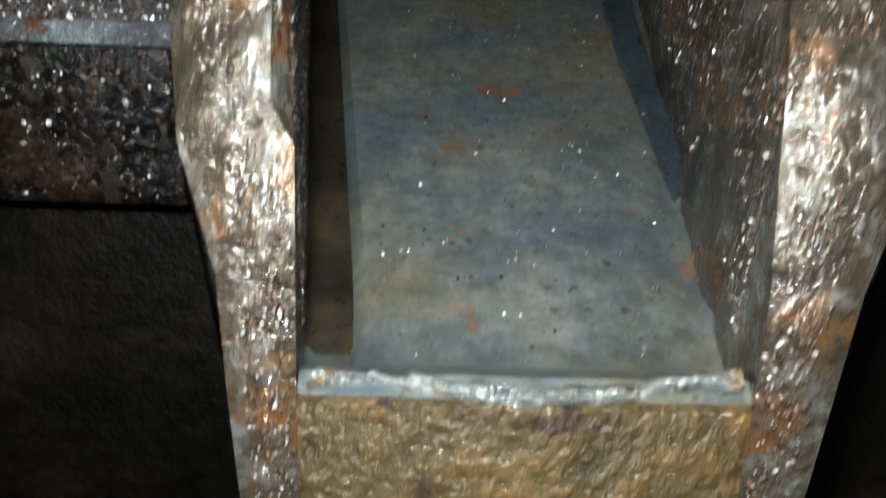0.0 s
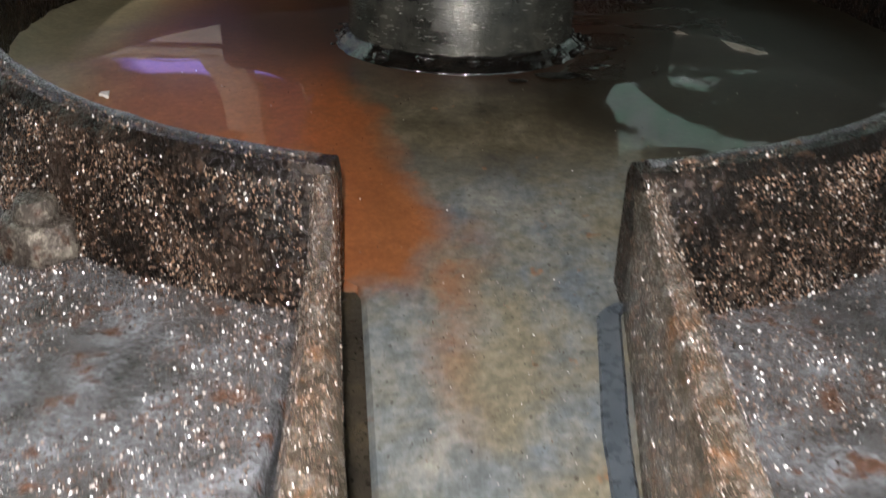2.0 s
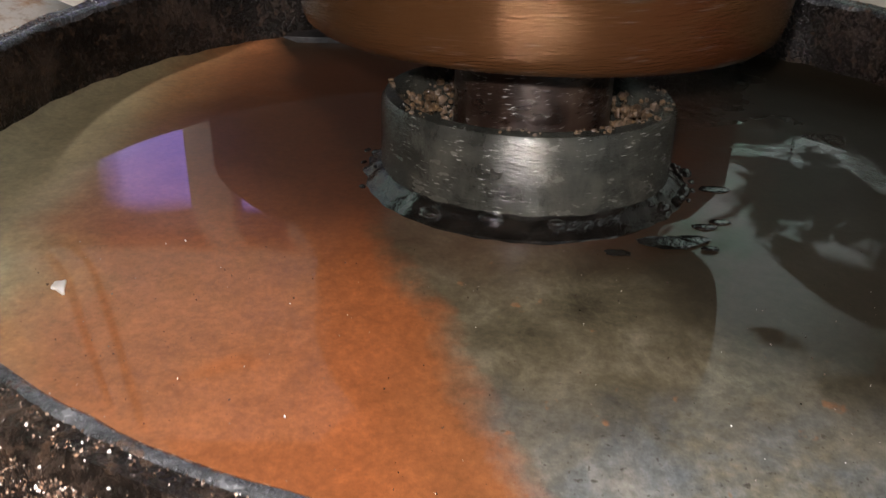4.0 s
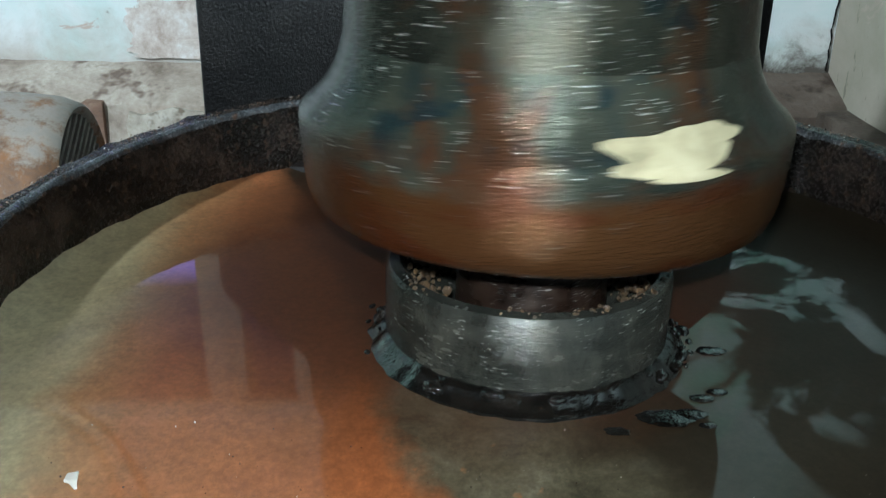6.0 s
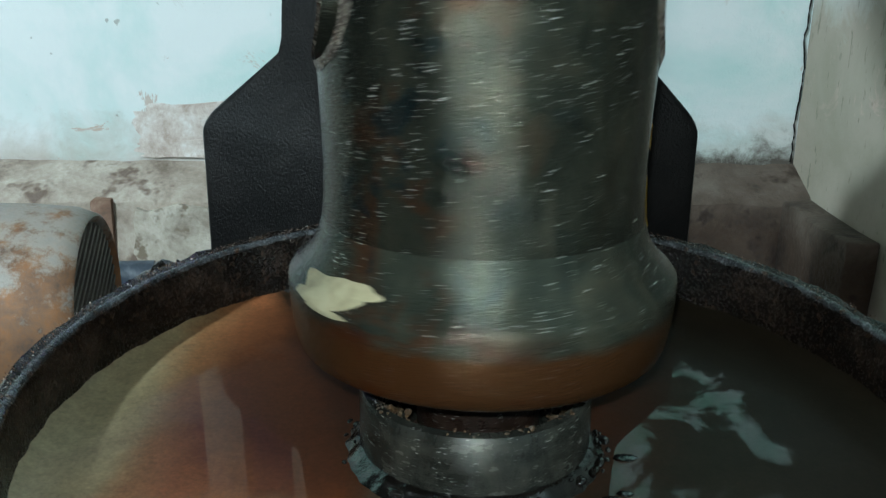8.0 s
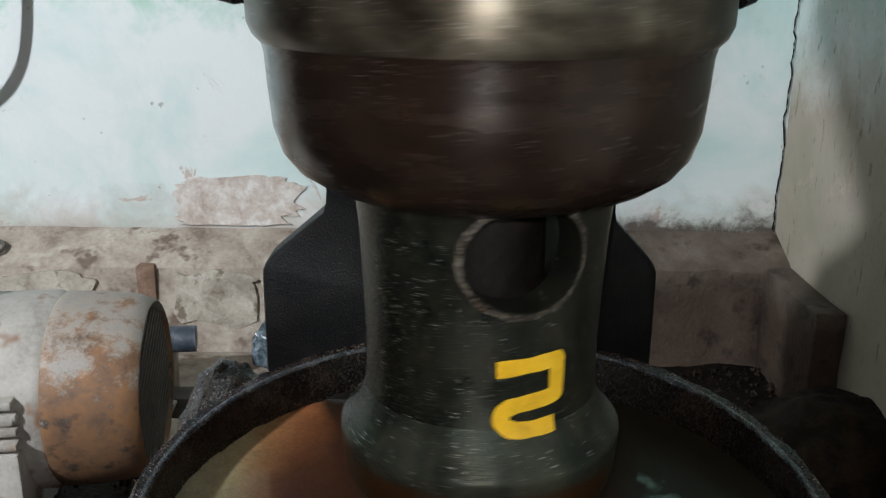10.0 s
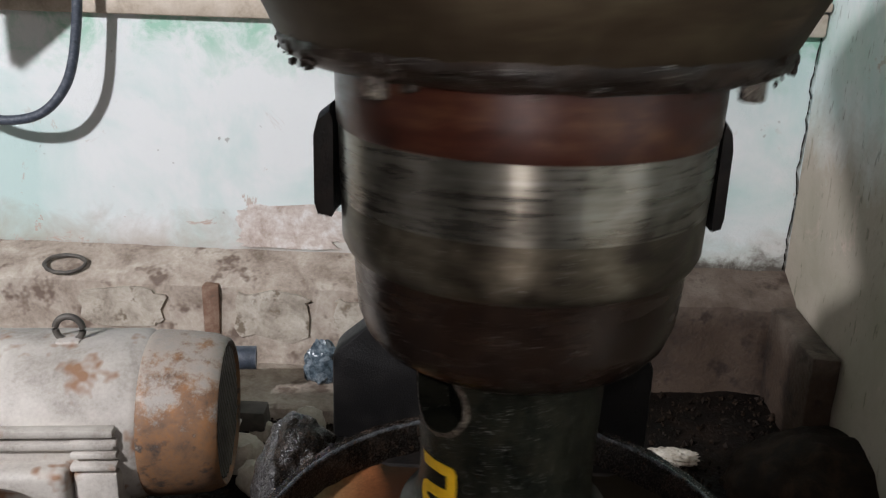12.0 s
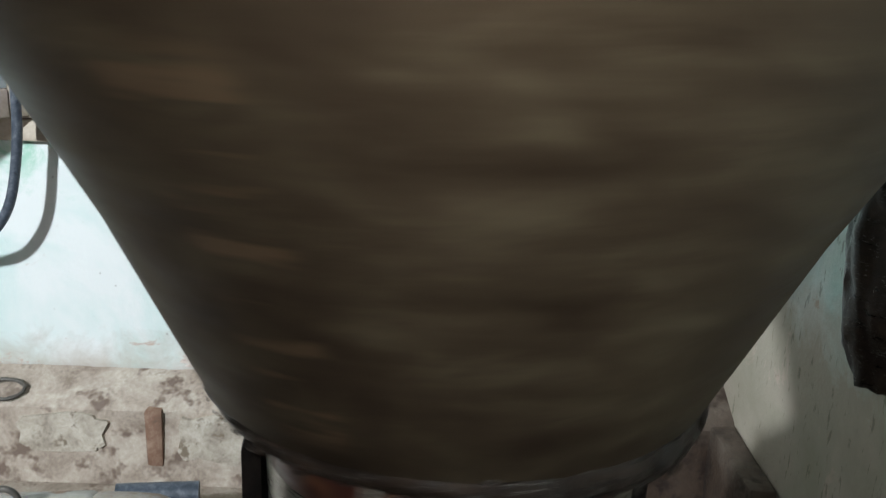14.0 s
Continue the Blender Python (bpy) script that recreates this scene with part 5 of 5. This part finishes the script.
def scatter(name, label, places, low, high, material, seed):
    """Many tiny crumbs, each a squashed octahedron, as one mesh."""
    rng = random.Random(seed)
    verts, faces = [], []
    shape = ((1, 0, 0), (0, 1, 0), (-1, 0, 0), (0, -1, 0), (0, 0, 1), (0, 0, -1))
    for x, y, z in places:
        r = low + (high - low) * rng.random() ** 3
        q = Euler((rng.random() * 6, rng.random() * 6, rng.random() * 6)).to_matrix()
        k = len(verts)
        st = (rng.uniform(0.7, 1.3), rng.uniform(0.6, 1.1), rng.uniform(0.5, 1.0))
        for v in shape:
            w = q @ Vector((v[0] * r * st[0], v[1] * r * st[1], v[2] * r * st[2]))
            verts.append((x + w.x, y + w.y, z + w.z))
        for a, b in ((0, 1), (1, 2), (2, 3), (3, 0)):
            faces += [(k + a, k + b, k + 4), (k + b, k + a, k + 5)]
    me = bpy.data.meshes.new(name)
    me.from_pydata(verts, [], faces)
    me.materials.append(material)
    return tagged(new(name, me), label, "crumbs", "", "stuff")


def crumb_material(name, stops):
    m, nt, b = base(name)
    r = node(nt, "NewGeometry").outputs["Random Per Island"]
    nt.links.new(ramp(nt, r, stops), b.inputs["Base Color"])
    b.inputs["Roughness"].default_value, b.inputs["Coat Weight"].default_value, b.inputs["Coat Roughness"].default_value = 0.25, 0.8, 0.06
    return m


def build_crumbs():
    rng = random.Random(21)
    # brown crumbs are meal; the white ones are painted in as wet glints
    brown = [(0.0, (0.022, 0.013, 0.009)), (0.50, (0.075, 0.046, 0.033))]
    m = crumb_material("oily_crumbs_and_glints", [*brown, (0.80, (0.16, 0.12, 0.10)), (0.91, (0.40, 0.37, 0.35)), (0.97, (0.8, 0.8, 0.8))])
    worn = crumb_material("worn_crumbs_and_glints", [*brown, (0.70, (0.14, 0.085, 0.052)), (0.90, (0.24, 0.20, 0.17)), (0.975, (0.55, 0.55, 0.54))])
    rusty = crumb_material("rusty_crumbs_and_glints", [(0.0, (0.030, 0.018, 0.012)), (0.45, (0.11, 0.070, 0.050)), (0.72, (0.20, 0.12, 0.075)), (0.90, (0.32, 0.25, 0.20)), (0.975, (0.6, 0.58, 0.55))])
    wall = []
    while len(wall) < 9500:
        a = rng.uniform(-math.pi, math.pi)
        r, dz = rng.choice(((0.279, -0.003), (0.282, -0.012), (0.2845, -0.022), (0.286, -0.035), (0.2875, -0.047), (0.276, 0.0012), (0.272, 0.0012)))
        r, dz = r + rng.uniform(-0.002, 0.001), dz + rng.uniform(-0.006, 0.004) * (dz < -0.002)
        r += rim_out(a)
        x, y = RX + r * math.cos(a), RY + r * math.sin(a)
        if y < 0.36 and -0.048 < x < 0.071:
            continue
        if noise.noise(Vector((x, y, dz)) * 28) > -0.15 + rng.random() * 0.4 - 0.25:
            wall.append((x, y, rim_z(y) + dz))
    # extra crumbs on the front, lightening it in place of torch light
    while len(wall) < 32000:
        a = -math.pi / 2 + rng.uniform(-1.15, 1.15)
        dz = -rng.uniform(0.003, 0.052)
        r = 0.2805 - dz * 0.15 + rng.uniform(-0.001, 0.0012) + rim_out(a)
        x, y = RX + r * math.cos(a), RY + r * math.sin(a)
        if not -0.052 < x < 0.074 and noise.noise(Vector((x, y, dz)) * 34) > rng.random() * 0.9 - 0.6:
            wall.append((x, y, rim_z(y) + dz))
    scatter("rim_crumbs", "oily brown crumbs stuck to the rim, white ones for glints", wall, 0.00024, 0.00075, rusty, 1)
    top = []
    while len(top) < 26000:
        x = rng.uniform(-0.30, -0.054) if rng.random() < 0.55 else rng.uniform(0.078, 0.32)
        y = rng.uniform(0.187, 0.345)
        if math.hypot(x - RX, y - RY) > 0.286 and noise.noise(Vector((x, y, 0)) * 22) > rng.random() * 0.8 - 0.5:
            top.append((x, y, 0.4577))
    for k in range(2600):
        x = rng.uniform(-0.30, -0.054) if rng.random() < 0.55 else rng.uniform(0.078, 0.32)
        top.append((x, 0.1818, rng.uniform(0.420, 0.452)))
    # a row of crumbs drawing the highlight along the flange's edge
    for k in range(2200):
        x = rng.uniform(-0.30, -0.054) if rng.random() < 0.55 else rng.uniform(0.078, 0.32)
        top.append((x, 0.1885 + rng.uniform(-0.001, 0.002), 0.4572))
    scatter("flange_crumbs", "oily brown crumbs on the flange, white ones for glints", top, 0.00020, 0.00085, m, 2)
    sides = []
    for k in range(14000):
        y = 0.103 + 0.212 * rng.random() ** 1.4
        side = rng.choice((-1, 1))
        inner = half_left(max(y, 0.1)) if side < 0 else half_right(max(y, 0.1))
        if rng.random() < 0.7:
            wide = 0.009 + 0.005 * min(1.0, max(0.0, (0.26 - y) / 0.1)) - 0.010 * min(1.0, max(0.0, (0.490 - fin_top(y)) / 0.11))
            sides.append((inner + side * rng.uniform(0.002, wide), y, fin_top(y) + 0.0003))
        else:
            sides.append((inner + side * 0.0012, y, rng.uniform(floor_z(y) + 0.006, max(floor_z(y) + 0.008, fin_top(y) - 0.006))))
    for k in range(2600):
        side, z = rng.choice((-1, 1)), rng.uniform(0.385, 0.462)
        inner = half_left(0.1) if side < 0 else half_right(0.1)
        y = next(y0 for (y0, z0) in FIN if z0 <= z) if z > 0.37 else 0.0885
        sides.append((inner + side * rng.uniform(0.001, 0.0065), y - 0.0002, z))
    scatter("spout_crumbs", "oily crumbs on the spout's walls, pale ones for glints", sides, 0.00013, 0.00045, worn, 3)
    bed = []
    for k in range(1200):
        y = rng.uniform(0.10, 0.5)
        x = rng.uniform(-0.01, 0.045) if y < 0.32 else rng.uniform(-0.2, 0.2)
        bed.append((x, y, floor_z(y) + 0.0002))
    scatter("pan_crumbs", "specks of meal on the pan's floor", bed, 0.00015, 0.0005, m, 4)


def build_litter():
    rng = random.Random(33)
    bits = []
    while len(bits) < 5200:
        x, y = rng.uniform(-0.75, 0.88), rng.uniform(0.75, 1.94)
        if noise.noise(Vector((x, y, 3)) * 5) > rng.random() * 0.9 - 0.6:
            bits.append((x, y, 0.022 + 0.018 * noise.noise(Vector((x, y, 0)) * 4) * 0.5))
    scatter("floor_litter", "brown crumbs of oil cake littering the black floor", bits, 0.002, 0.011, M_LITTER, 7)


build_room()
build_window()
build_cable()
PAN = build_pan()
build_base()
build_bolts()
build_collar()
build_crumbs()
build_litter()
build_stand()
build_motor()
build_clutter()
ROTOR = build_rotor()


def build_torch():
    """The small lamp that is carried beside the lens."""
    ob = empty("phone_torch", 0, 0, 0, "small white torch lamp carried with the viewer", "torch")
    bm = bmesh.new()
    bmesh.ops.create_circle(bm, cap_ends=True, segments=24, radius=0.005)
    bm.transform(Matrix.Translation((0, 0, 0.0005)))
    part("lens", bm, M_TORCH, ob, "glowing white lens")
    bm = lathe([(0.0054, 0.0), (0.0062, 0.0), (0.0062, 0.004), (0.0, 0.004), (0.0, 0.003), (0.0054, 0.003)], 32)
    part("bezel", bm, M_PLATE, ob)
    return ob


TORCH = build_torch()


def motions():
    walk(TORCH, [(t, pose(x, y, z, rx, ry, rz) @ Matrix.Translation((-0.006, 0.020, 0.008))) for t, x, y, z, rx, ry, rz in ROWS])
    rows = []
    for k in range(141):
        t = k / 10
        rows.append((t, pose(AX, AY, 0.0, 0, 0, -SPIN * (t - ZERO))))
    walk(ROTOR, rows)


motions()
